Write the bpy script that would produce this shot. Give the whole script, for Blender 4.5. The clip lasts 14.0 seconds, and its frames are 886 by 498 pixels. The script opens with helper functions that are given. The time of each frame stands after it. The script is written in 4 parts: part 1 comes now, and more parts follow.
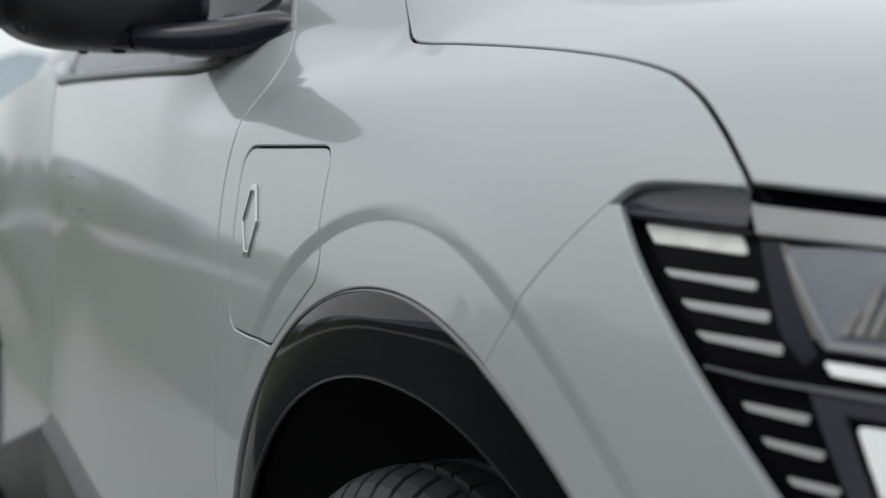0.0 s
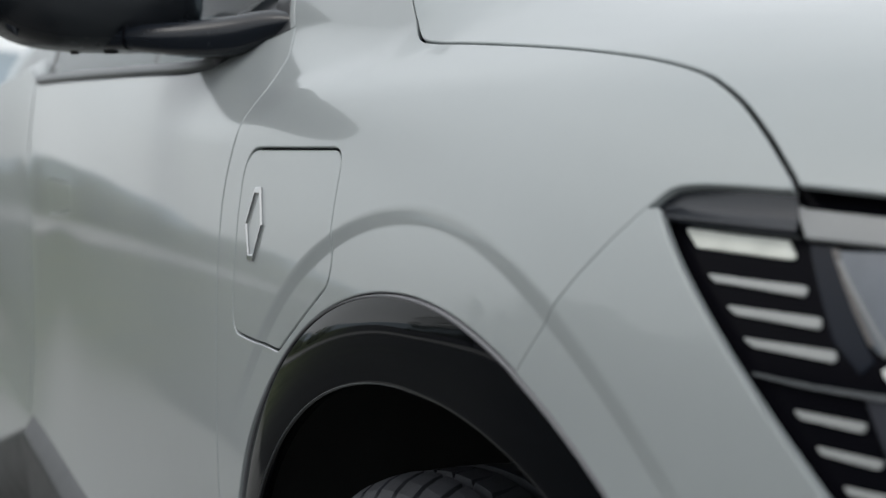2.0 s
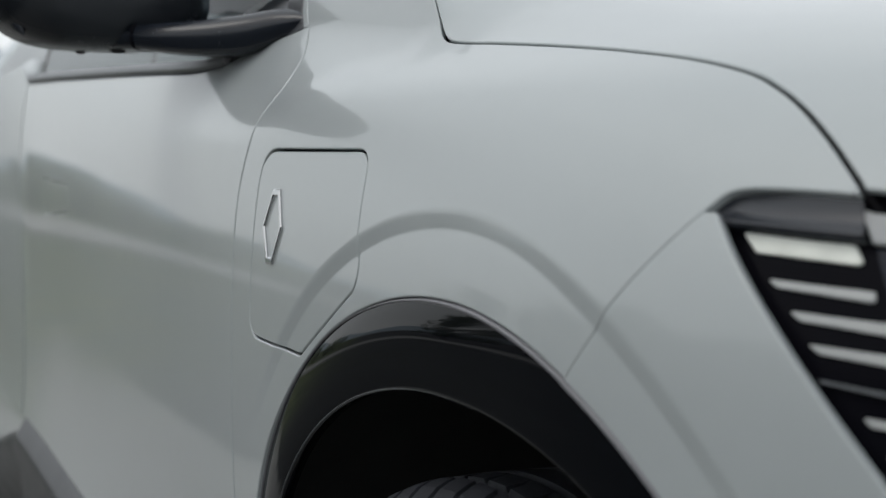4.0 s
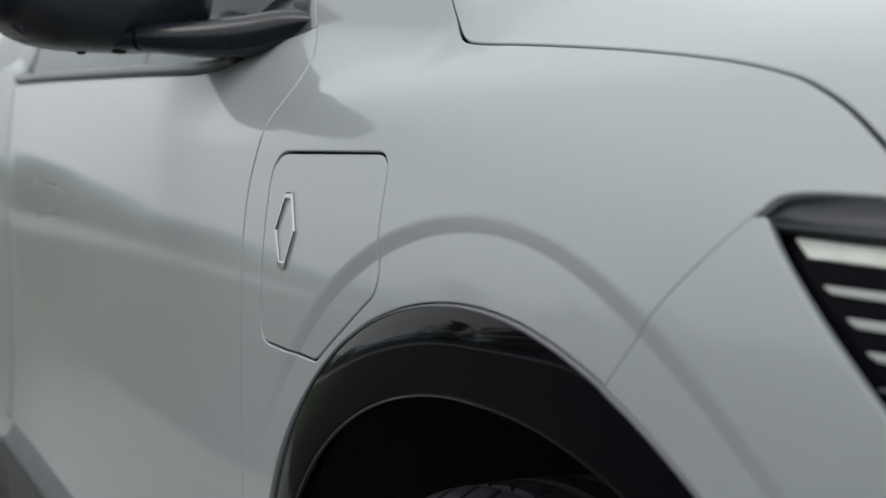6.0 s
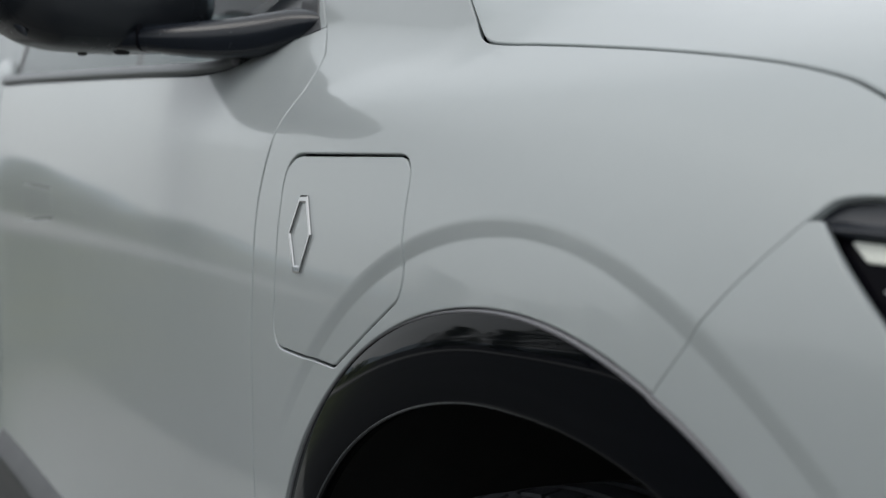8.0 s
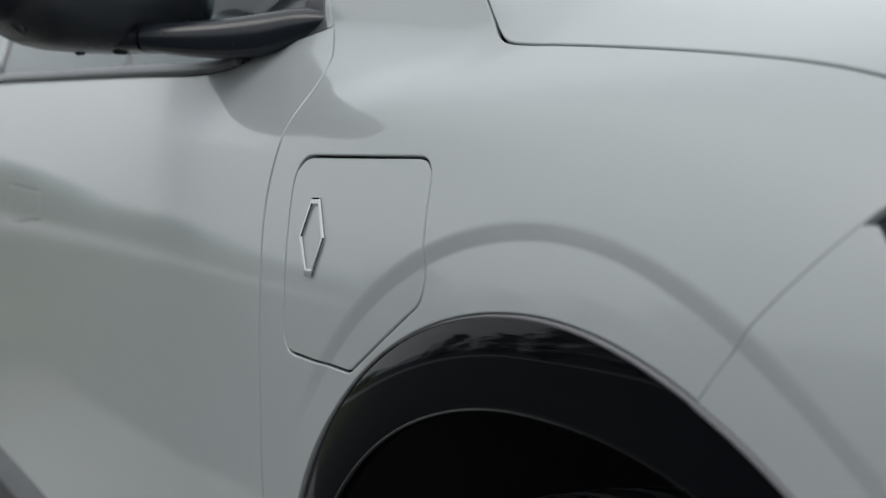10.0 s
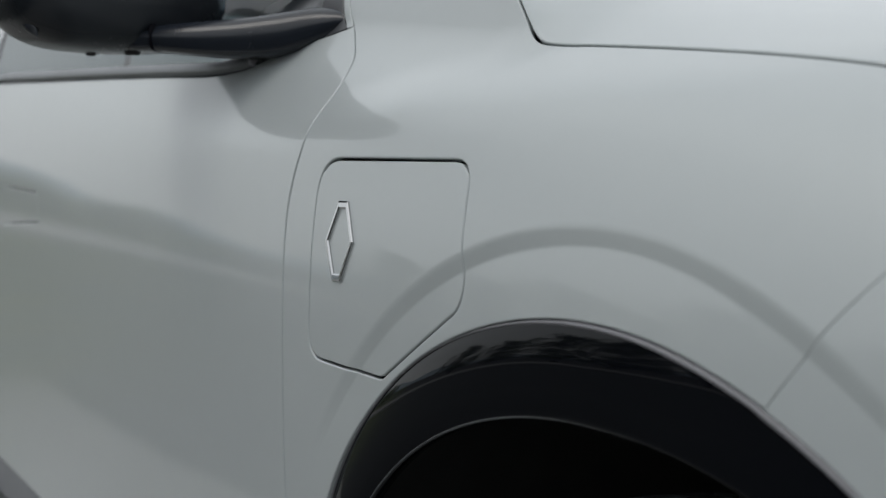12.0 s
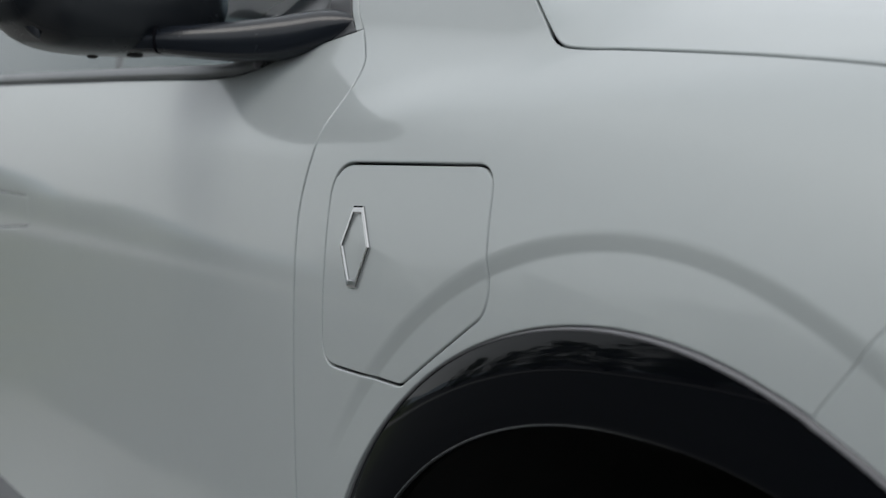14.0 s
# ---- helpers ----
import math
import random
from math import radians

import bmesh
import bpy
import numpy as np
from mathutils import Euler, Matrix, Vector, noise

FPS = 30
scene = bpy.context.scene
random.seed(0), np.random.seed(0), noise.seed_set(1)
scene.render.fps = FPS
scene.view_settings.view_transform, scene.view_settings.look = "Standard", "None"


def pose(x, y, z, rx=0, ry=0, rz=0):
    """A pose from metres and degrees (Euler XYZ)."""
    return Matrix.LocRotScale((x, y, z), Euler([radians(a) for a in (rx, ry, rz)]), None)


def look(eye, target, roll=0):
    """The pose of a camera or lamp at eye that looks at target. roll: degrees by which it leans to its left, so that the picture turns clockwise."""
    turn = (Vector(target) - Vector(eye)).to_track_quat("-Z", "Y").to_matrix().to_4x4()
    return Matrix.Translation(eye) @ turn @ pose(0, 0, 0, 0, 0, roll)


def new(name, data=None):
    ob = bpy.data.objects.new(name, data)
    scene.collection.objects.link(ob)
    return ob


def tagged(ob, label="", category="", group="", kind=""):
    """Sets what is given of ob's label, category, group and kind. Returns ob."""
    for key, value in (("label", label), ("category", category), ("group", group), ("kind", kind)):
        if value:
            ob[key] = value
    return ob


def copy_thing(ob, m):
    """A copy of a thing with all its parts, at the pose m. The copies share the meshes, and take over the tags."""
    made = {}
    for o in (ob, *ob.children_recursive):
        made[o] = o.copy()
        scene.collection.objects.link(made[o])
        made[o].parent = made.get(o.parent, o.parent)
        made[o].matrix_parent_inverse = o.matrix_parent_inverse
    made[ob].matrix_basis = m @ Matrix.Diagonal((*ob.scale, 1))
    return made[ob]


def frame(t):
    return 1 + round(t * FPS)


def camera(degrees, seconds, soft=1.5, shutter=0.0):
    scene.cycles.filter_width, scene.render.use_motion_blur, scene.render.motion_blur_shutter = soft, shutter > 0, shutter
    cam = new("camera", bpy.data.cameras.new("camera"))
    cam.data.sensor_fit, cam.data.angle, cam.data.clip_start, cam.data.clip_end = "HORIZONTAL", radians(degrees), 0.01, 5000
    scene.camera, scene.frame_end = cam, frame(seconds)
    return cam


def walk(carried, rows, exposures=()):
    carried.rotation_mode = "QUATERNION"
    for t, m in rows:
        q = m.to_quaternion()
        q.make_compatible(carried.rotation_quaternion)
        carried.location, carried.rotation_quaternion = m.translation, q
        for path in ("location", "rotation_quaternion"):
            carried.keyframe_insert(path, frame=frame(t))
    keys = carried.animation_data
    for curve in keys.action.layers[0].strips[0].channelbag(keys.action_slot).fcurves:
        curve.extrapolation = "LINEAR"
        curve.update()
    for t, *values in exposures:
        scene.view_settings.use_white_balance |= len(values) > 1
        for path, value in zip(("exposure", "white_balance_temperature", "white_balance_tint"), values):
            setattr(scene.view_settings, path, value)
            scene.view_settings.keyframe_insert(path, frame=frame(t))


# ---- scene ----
# ---- camera ----
cam = camera(30.13, 14.0, soft=1.3)
cam.data.dof.use_dof = True
cam.data.dof.focus_distance = 1.36
cam.data.dof.aperture_fstop = 6.6
ROWS = [
    (0.0, 1.1285, -1.3235, 0.8322, 67.931, -2.251, -0.729),
    (0.5, 1.1202, -1.3321, 0.8337, 67.475, -2.299, -0.610),
    (1.0, 1.1111, -1.3395, 0.8352, 67.092, -2.347, -0.484),
    (1.5, 1.1018, -1.3467, 0.8366, 66.799, -2.391, -0.386),
    (2.0, 1.0925, -1.3547, 0.8378, 66.554, -2.430, -0.304),
    (2.5, 1.0837, -1.3646, 0.8390, 66.294, -2.461, -0.299),
    (3.0, 1.0742, -1.3743, 0.8409, 66.026, -2.524, -0.224),
    (5.5, 1.0307, -1.4137, 0.8431, 64.538, -2.517, -0.187),
    (6.0, 1.0207, -1.4211, 0.8443, 64.289, -2.547, -0.124),
    (6.5, 1.0118, -1.4296, 0.8459, 64.022, -2.603, 0.029),
    (7.0, 1.0005, -1.4371, 0.8473, 63.724, -2.638, 0.066),
    (7.5, 0.9902, -1.4443, 0.8473, 63.427, -2.614, 0.087),
    (10.0, 0.9412, -1.4828, 0.8508, 61.719, -2.667, 0.207),
    (10.5, 0.9296, -1.4939, 0.8529, 61.391, -2.724, 0.244),
    (11.0, 0.9193, -1.5053, 0.8541, 61.111, -2.759, 0.325),
    (11.5, 0.9062, -1.5139, 0.8552, 60.780, -2.774, 0.338),
    (12.0, 0.8964, -1.5218, 0.8557, 60.431, -2.774, 0.371),
    (12.5, 0.8876, -1.5282, 0.8562, 60.097, -2.763, 0.455),
    (13.0, 0.8776, -1.5345, 0.8586, 59.771, -2.832, 0.505),
    (13.5, 0.8703, -1.5435, 0.8589, 59.448, -2.810, 0.543),
    (14.0, 0.8608, -1.5533, 0.8595, 59.109, -2.782, 0.462),
]
EXPOSURE = 0.0
walk(cam, [(t, pose(x, y, z, 90 + pitch, roll, yaw)) for t, x, y, z, yaw, pitch, roll in ROWS], [(0.0, EXPOSURE), (14.0, EXPOSURE)])

# ---- light ----
SUN_AZ, SUN_EL = radians(255), radians(56)      # where the sun stands, from +x towards +y
world = bpy.data.worlds.new("world")
scene.world = world
world.use_nodes = True
wn, wl = world.node_tree.nodes, world.node_tree.links
wn.clear()
sky = wn.new("ShaderNodeTexSky")
sky.sky_type, sky.sun_disc = "NISHITA", False
sky.sun_elevation, sky.sun_rotation = SUN_EL, radians(90) - SUN_AZ
sky.air_density, sky.dust_density, sky.ozone_density = 1.0, 4.0, 1.0
cloud = wn.new("ShaderNodeTexNoise")
cloud.inputs["Scale"].default_value, cloud.inputs["Detail"].default_value = 1.6, 4
coord = wn.new("ShaderNodeTexCoord")
stretch = wn.new("ShaderNodeMapping")
stretch.inputs["Scale"].default_value = (1, 1, 2.4)
ramp = wn.new("ShaderNodeValToRGB")
ramp.color_ramp.elements[0].position, ramp.color_ramp.elements[1].position = 0.3, 0.7
ramp.color_ramp.elements[0].color = (6.2, 6.55, 6.8, 1)
ramp.color_ramp.elements[1].color = (8.8, 9.1, 9.2, 1)
# an overcast dome: about three times brighter overhead than at the horizon
apart = wn.new("ShaderNodeSeparateXYZ")
lift = wn.new("ShaderNodeMapRange")
lift.inputs["From Min"].default_value, lift.inputs["From Max"].default_value = 0.0, 0.9
lift.inputs["To Min"].default_value, lift.inputs["To Max"].default_value = 1.36, 1.27
dome = wn.new("ShaderNodeVectorMath")
dome.operation = "SCALE"
mix = wn.new("ShaderNodeMix")
mix.data_type = "RGBA"
mix.inputs["Factor"].default_value = 0.8
background, out = wn.new("ShaderNodeBackground"), wn.new("ShaderNodeOutputWorld")
background.inputs["Strength"].default_value = 0.106
wl.new(coord.outputs["Generated"], stretch.inputs["Vector"])
wl.new(stretch.outputs["Vector"], cloud.inputs["Vector"])
wl.new(cloud.outputs["Fac"], ramp.inputs["Fac"])
wl.new(sky.outputs["Color"], mix.inputs["A"])
wl.new(coord.outputs["Generated"], apart.inputs["Vector"])
wl.new(apart.outputs["Z"], lift.inputs["Value"])
wl.new(lift.outputs["Result"], dome.inputs["Scale"])
wl.new(ramp.outputs["Color"], dome.inputs[0])
wl.new(dome.outputs["Vector"], mix.inputs["B"])
wl.new(mix.outputs["Result"], background.inputs["Color"])
wl.new(background.outputs["Background"], out.inputs["Surface"])
lamp = bpy.data.lights.new("sun", "SUN")
lamp.energy, lamp.angle, lamp.color = 0.5, radians(24), (1, 0.98, 0.95)
sun = new("sun", lamp)
sun.matrix_world = look((0, 0, 0), (-math.cos(SUN_AZ) * math.cos(SUN_EL), -math.sin(SUN_AZ) * math.cos(SUN_EL), -math.sin(SUN_EL)))


# ---- materials ----
def material(name, color, rough=0.5, metal=0.0, coat=0.0, coat_rough=0.03, spread=0.0, scale=8.0, bump=0.0, bump_scale=200.0,
             rough_spread=0.0, emit=0.0, gloss=0.5):
    m = bpy.data.materials.new(name)
    m.use_nodes = True
    n, k = m.node_tree.nodes, m.node_tree.links
    b = n["Principled BSDF"]
    b.inputs["Base Color"].default_value = (*color, 1)
    b.inputs["Roughness"].default_value, b.inputs["Metallic"].default_value = rough, metal
    b.inputs["Coat Weight"].default_value, b.inputs["Coat Roughness"].default_value, b.inputs["Coat IOR"].default_value = coat, coat_rough, 1.34
    b.inputs["Specular IOR Level"].default_value = gloss
    if emit:
        b.inputs["Emission Color"].default_value, b.inputs["Emission Strength"].default_value = (*color, 1), emit
    where = n.new("ShaderNodeTexCoord")
    if spread or rough_spread:
        big, fine = n.new("ShaderNodeTexNoise"), n.new("ShaderNodeTexNoise")
        big.inputs["Scale"].default_value, big.inputs["Detail"].default_value = scale, 5
        fine.inputs["Scale"].default_value, fine.inputs["Detail"].default_value = scale * 14, 3
        add = n.new("ShaderNodeMath")
        add.operation = "MULTIPLY_ADD"
        add.inputs[1].default_value = 0.45
        k.new(where.outputs["Object"], big.inputs["Vector"])
        k.new(where.outputs["Object"], fine.inputs["Vector"])
        k.new(fine.outputs["Fac"], add.inputs[0])
        k.new(big.outputs["Fac"], add.inputs[2])
        if spread:
            r = n.new("ShaderNodeMapRange")
            r.inputs["From Min"].default_value, r.inputs["From Max"].default_value = 0.45, 1.0
            r.inputs["To Min"].default_value, r.inputs["To Max"].default_value = 1 - spread, 1 + spread
            v = n.new("ShaderNodeVectorMath")
            v.operation = "SCALE"
            v.inputs[0].default_value = color
            k.new(add.outputs[0], r.inputs["Value"])
            k.new(r.outputs["Result"], v.inputs["Scale"])
            k.new(v.outputs["Vector"], b.inputs["Base Color"])
        if rough_spread:
            r = n.new("ShaderNodeMapRange")
            r.inputs["From Min"].default_value, r.inputs["From Max"].default_value = 0.45, 1.0
            r.inputs["To Min"].default_value, r.inputs["To Max"].default_value = rough - rough_spread, rough + rough_spread
            k.new(add.outputs[0], r.inputs["Value"])
            k.new(r.outputs["Result"], b.inputs["Roughness"])
    if bump:
        grain, lift = n.new("ShaderNodeTexNoise"), n.new("ShaderNodeBump")
        grain.inputs["Scale"].default_value, grain.inputs["Detail"].default_value = bump_scale, 4
        lift.inputs["Strength"].default_value, lift.inputs["Distance"].default_value = bump, 0.001
        k.new(where.outputs["Object"], grain.inputs["Vector"])
        k.new(grain.outputs["Fac"], lift.inputs["Height"])
        k.new(lift.outputs["Normal"], b.inputs["Normal"])
    return m


PAINT = material("silver_grey_paint", (0.372, 0.402, 0.407), 0.40, 0.04, 1.0, 0.035, spread=0.02, scale=3)
GLOSS = material("gloss_black_plastic", (0.0025, 0.003, 0.0045), 0.035, rough_spread=0.015, scale=12, gloss=0.15)
HOUSING = material("satin_black_mirror", (0.009, 0.011, 0.014), 0.24, rough_spread=0.05, scale=14, gloss=0.32)
LAMP_BLACK = material("black_lamp_housing", (0.005, 0.005, 0.007), 0.16, rough_spread=0.04, scale=30, gloss=0.03)
SATIN = material("satin_black_plastic", (0.014, 0.014, 0.016), 0.36, spread=0.15, rough_spread=0.06, scale=20, bump=0.15, bump_scale=900, gloss=0.28)
MATTE = material("matte_black_liner", (0.018, 0.018, 0.019), 0.95, spread=0.2, scale=20)
CLADDING = material("dark_grey_cladding", (0.022, 0.024, 0.028), 0.36, spread=0.2, rough_spread=0.06, scale=16, bump=0.2, bump_scale=700, gloss=0.25)
ARM = material("gloss_black_arm", (0.010, 0.013, 0.019), 0.24, rough_spread=0.04, scale=25, gloss=0.42)
TRIM = material("dark_grey_belt_trim", (0.14, 0.147, 0.157), 0.38, 0.3, spread=0.08, scale=15)
LIP = material("grey_sill_lip", (0.036, 0.039, 0.044), 0.45, spread=0.1, rough_spread=0.05, scale=15)
BEAD = material("grey_edge_bead", (0.20, 0.20, 0.215), 0.45, spread=0.05, scale=30)
CHROME = material("polished_chrome", (0.52, 0.525, 0.53), 0.12, 1.0, rough_spread=0.04, scale=60)
RUBBER = material("tyre_rubber", (0.022, 0.024, 0.030), 0.55, gloss=0.4, spread=0.25, scale=25, bump=0.4, bump_scale=500)
ALLOY = material("dark_alloy", (0.25, 0.25, 0.26), 0.3, 0.9, spread=0.05)
BAR = material("pale_grey_lamp_bar", (0.42, 0.43, 0.425), 0.4, spread=0.05, scale=30)
SMOKE = material("smoked_lamp_cover", (0.020, 0.023, 0.030), 0.22, 0.0, 0.0, 0.05, rough_spread=0.04, scale=20, gloss=0.6)
BEZEL = material("blue_black_lamp_bezel", (0.007, 0.010, 0.018), 0.2, rough_spread=0.04, scale=20, gloss=0.22)
SAIL = material("dark_grey_mirror_base", (0.040, 0.042, 0.046), 0.30, spread=0.1, rough_spread=0.05, scale=20, bump=0.1, bump_scale=900, gloss=0.5)
FRAME = material("grey_lamp_trim", (0.27, 0.28, 0.285), 0.35, spread=0.08, scale=30)
EDGE = material("dark_lamp_trim", (0.045, 0.047, 0.058), 0.35, spread=0.1, scale=30, gloss=0.2)
LENS_EDGE = material("brown_grey_lens_edge", (0.13, 0.12, 0.115), 0.35, spread=0.1, scale=30)
LENS = material("lamp_interior", (0.15, 0.168, 0.195), 0.3, spread=0.15, scale=40)
PRISM = material("lamp_prisms", (0.21, 0.205, 0.195), 0.2, spread=0.25, scale=90)
DRL_BAR = material("white_lamp_bar", (0.74, 0.76, 0.70), 0.3, spread=0.12, scale=60)
DRL = material("lit_white_lamp", (0.9, 0.92, 0.92), 0.3, emit=0.10)


def window_glass(name, tint):
    """Thin tinted glass, glossier at a slant."""
    m = bpy.data.materials.new(name)
    m.use_nodes = True
    n, k = m.node_tree.nodes, m.node_tree.links
    n.clear()
    clear, gloss, fresnel, mix, out = (n.new("ShaderNode" + a) for a in ("BsdfTransparent", "BsdfGlossy", "Fresnel", "MixShader", "OutputMaterial"))
    clear.inputs["Color"].default_value = (*tint, 1)
    gloss.inputs["Roughness"].default_value = 0.01
    fresnel.inputs["IOR"].default_value = 1.5
    k.new(fresnel.outputs["Fac"], mix.inputs["Fac"])
    k.new(clear.outputs["BSDF"], mix.inputs[1])
    k.new(gloss.outputs["BSDF"], mix.inputs[2])
    k.new(mix.outputs["Shader"], out.inputs["Surface"])
    return m


GLASS = window_glass("tinted_window_glass", (0.63, 0.71, 0.75))
DARK_GLASS = window_glass("dark_rear_glass", (0.10, 0.12, 0.12))
CABIN = material("dark_cabin", (0.02, 0.02, 0.021), 0.8, spread=0.2)
PATH = material("pale_paving", (0.30, 0.297, 0.285), 0.9, gloss=0.1, spread=0.15, scale=1.5, bump=0.4, bump_scale=90)
HILL = material("hazy_woodland", (0.32, 0.38, 0.42), 0.95, spread=0.25, scale=0.02)


def ground_material():
    """Worn asphalt that gives way, with a ragged edge, to grass behind the car."""
    m = material("asphalt_and_grass", (0.066, 0.067, 0.068), 0.95, bump=0.6, bump_scale=120, gloss=0.05)
    n, k = m.node_tree.nodes, m.node_tree.links
    where, split = n.new("ShaderNodeTexCoord"), n.new("ShaderNodeSeparateXYZ")
    k.new(where.outputs["Object"], split.inputs["Vector"])

    def noise_at(scale, detail):
        t = n.new("ShaderNodeTexNoise")
        t.inputs["Scale"].default_value, t.inputs["Detail"].default_value = scale, detail
        k.new(where.outputs["Object"], t.inputs["Vector"])
        return t.outputs["Fac"]

    def math_node(op, a, b):
        t = n.new("ShaderNodeMath")
        t.operation = op
        for i, v in enumerate((a, b)):
            if isinstance(v, (int, float)):
                t.inputs[i].default_value = v
            else:
                k.new(v, t.inputs[i])
        return t.outputs[0]

    def ramp_node(value, a, b):
        t = n.new("ShaderNodeMapRange")
        t.interpolation_type = "SMOOTHSTEP"
        t.inputs["From Min"].default_value, t.inputs["From Max"].default_value = a, b
        k.new(value, t.inputs["Value"])
        return t.outputs["Result"]

    ragged = math_node("MULTIPLY", math_node("SUBTRACT", noise_at(0.5, 5), 0.5), 3.0)
    behind = ramp_node(math_node("ADD", split.outputs["X"], ragged), -3.2, -7.5)
    slope = math_node("ADD", split.outputs["Y"], math_node("MULTIPLY", split.outputs["X"], -0.40))
    beside = ramp_node(math_node("ADD", slope, ragged), -2.0, 2.0)
    inner = ramp_node(split.outputs["Y"], -1.2, -1.9)
    mask = math_node("MULTIPLY", math_node("MULTIPLY", behind, beside), inner)
    asphalt, grass, mix = n.new("ShaderNodeValToRGB"), n.new("ShaderNodeValToRGB"), n.new("ShaderNodeMix")
    asphalt.color_ramp.elements[0].position, asphalt.color_ramp.elements[1].position = 0.3, 0.72
    asphalt.color_ramp.elements[0].color, asphalt.color_ramp.elements[1].color = (0.050, 0.052, 0.050, 1), (0.085, 0.087, 0.084, 1)
    grass.color_ramp.elements[0].position, grass.color_ramp.elements[1].position = 0.3, 0.7
    grass.color_ramp.elements[0].color, grass.color_ramp.elements[1].color = (0.05, 0.065, 0.034, 1), (0.13, 0.146, 0.08, 1)
    k.new(math_node("MULTIPLY", math_node("ADD", noise_at(30, 4), noise_at(0.7, 5)), 0.5), asphalt.inputs["Fac"])
    k.new(noise_at(1.1, 6), grass.inputs["Fac"])
    # the car stands on an unseen lane of pale concrete that widens to a forecourt ahead
    # lane and forecourt are added pale to bounce light onto the lower panels
    lane, concrete = n.new("ShaderNodeMix"), n.new("ShaderNodeValToRGB")
    concrete.color_ramp.elements[0].position, concrete.color_ramp.elements[1].position = 0.3, 0.7
    concrete.color_ramp.elements[0].color, concrete.color_ramp.elements[1].color = (0.24, 0.24, 0.23, 1), (0.34, 0.338, 0.325, 1)
    k.new(math_node("MULTIPLY", math_node("ADD", noise_at(45, 4), noise_at(1.3, 5)), 0.5), concrete.inputs["Fac"])
    across = math_node("ABSOLUTE", math_node("ADD", split.outputs["Y"], math_node("MULTIPLY", math_node("SUBTRACT", noise_at(2.5, 4), 0.5), 0.2)), 0.0)
    lane.data_type = "RGBA"
    ahead = ramp_node(math_node("ADD", split.outputs["X"], ragged), 3.5, 6.5)
    k.new(math_node("MAXIMUM", ramp_node(across, 1.92, 1.82), ahead), lane.inputs["Factor"])
    k.new(asphalt.outputs["Color"], lane.inputs["A"])
    k.new(concrete.outputs["Color"], lane.inputs["B"])
    mix.data_type = "RGBA"
    k.new(mask, mix.inputs["Factor"])
    k.new(lane.outputs["Result"], mix.inputs["A"])
    k.new(grass.outputs["Color"], mix.inputs["B"])
    k.new(mix.outputs["Result"], n["Principled BSDF"].inputs["Base Color"])
    return m


LEAF = material("tree_leaves", (0.085, 0.11, 0.045), 0.6, spread=0.4, scale=1.2)
SHRUB = material("shrub_leaves", (0.21, 0.24, 0.15), 0.7, spread=0.4, scale=1.2)
BARK = material("tree_bark", (0.12, 0.095, 0.07), 0.9, spread=0.3, scale=4, bump=0.8, bump_scale=30)

# ---- the car's side, as one smooth sheet: x along the car, s up the section ----
BASE = 0.64


def section(x):
    e = x if x > -1.3 else -1.3 + 0.35 * math.tanh((x + 1.3) / 0.35)
    front = max(x - 0.1067, 0.0)
    half = 0.9228 - 0.0094 * e - 0.0211 * e * e - 0.5379 * front ** 2.2
    rise = 0.2734 - 0.0803 * e - 0.0297 * e * e
    tuck = 0.0488 + 0.0834 * e
    top = 1.0233 - 0.1425 * e + 0.0282 * e * e
    return half, rise, tuck, top, 0.0523 + 0.0064 * e


def crease(x, z):
    """How far the skin steps in round the wheel arch."""
    r = math.sqrt((x / 0.508) ** 2 + ((z - 0.25) / 0.5615) ** 2)
    w = min(max((r - CREASE_IN) / (CREASE_OUT - CREASE_IN), 0.0), 1.0)
    ramp_in, ramp_out = 0.12, 0.35
    if w < ramp_in:
        f = w * w / (2 * ramp_in)
    elif w < 1 - ramp_out:
        f = w - ramp_in / 2
    else:
        f = 1 - ramp_in / 2 - ramp_out / 2 - (1 - w) ** 2 / (2 * ramp_out)
    f = 1 - f / (1 - ramp_in / 2 - ramp_out / 2)
    fade = min(max((z - 0.585) / 0.12, 0.0), 1.0)
    return CREASE * f * fade * fade * (3 - 2 * fade)


SWELL = 0.0065        # the wing swells a little above the wheel
CREASE, CREASE_IN, CREASE_OUT = 0.0032, 0.9850, 1.0165


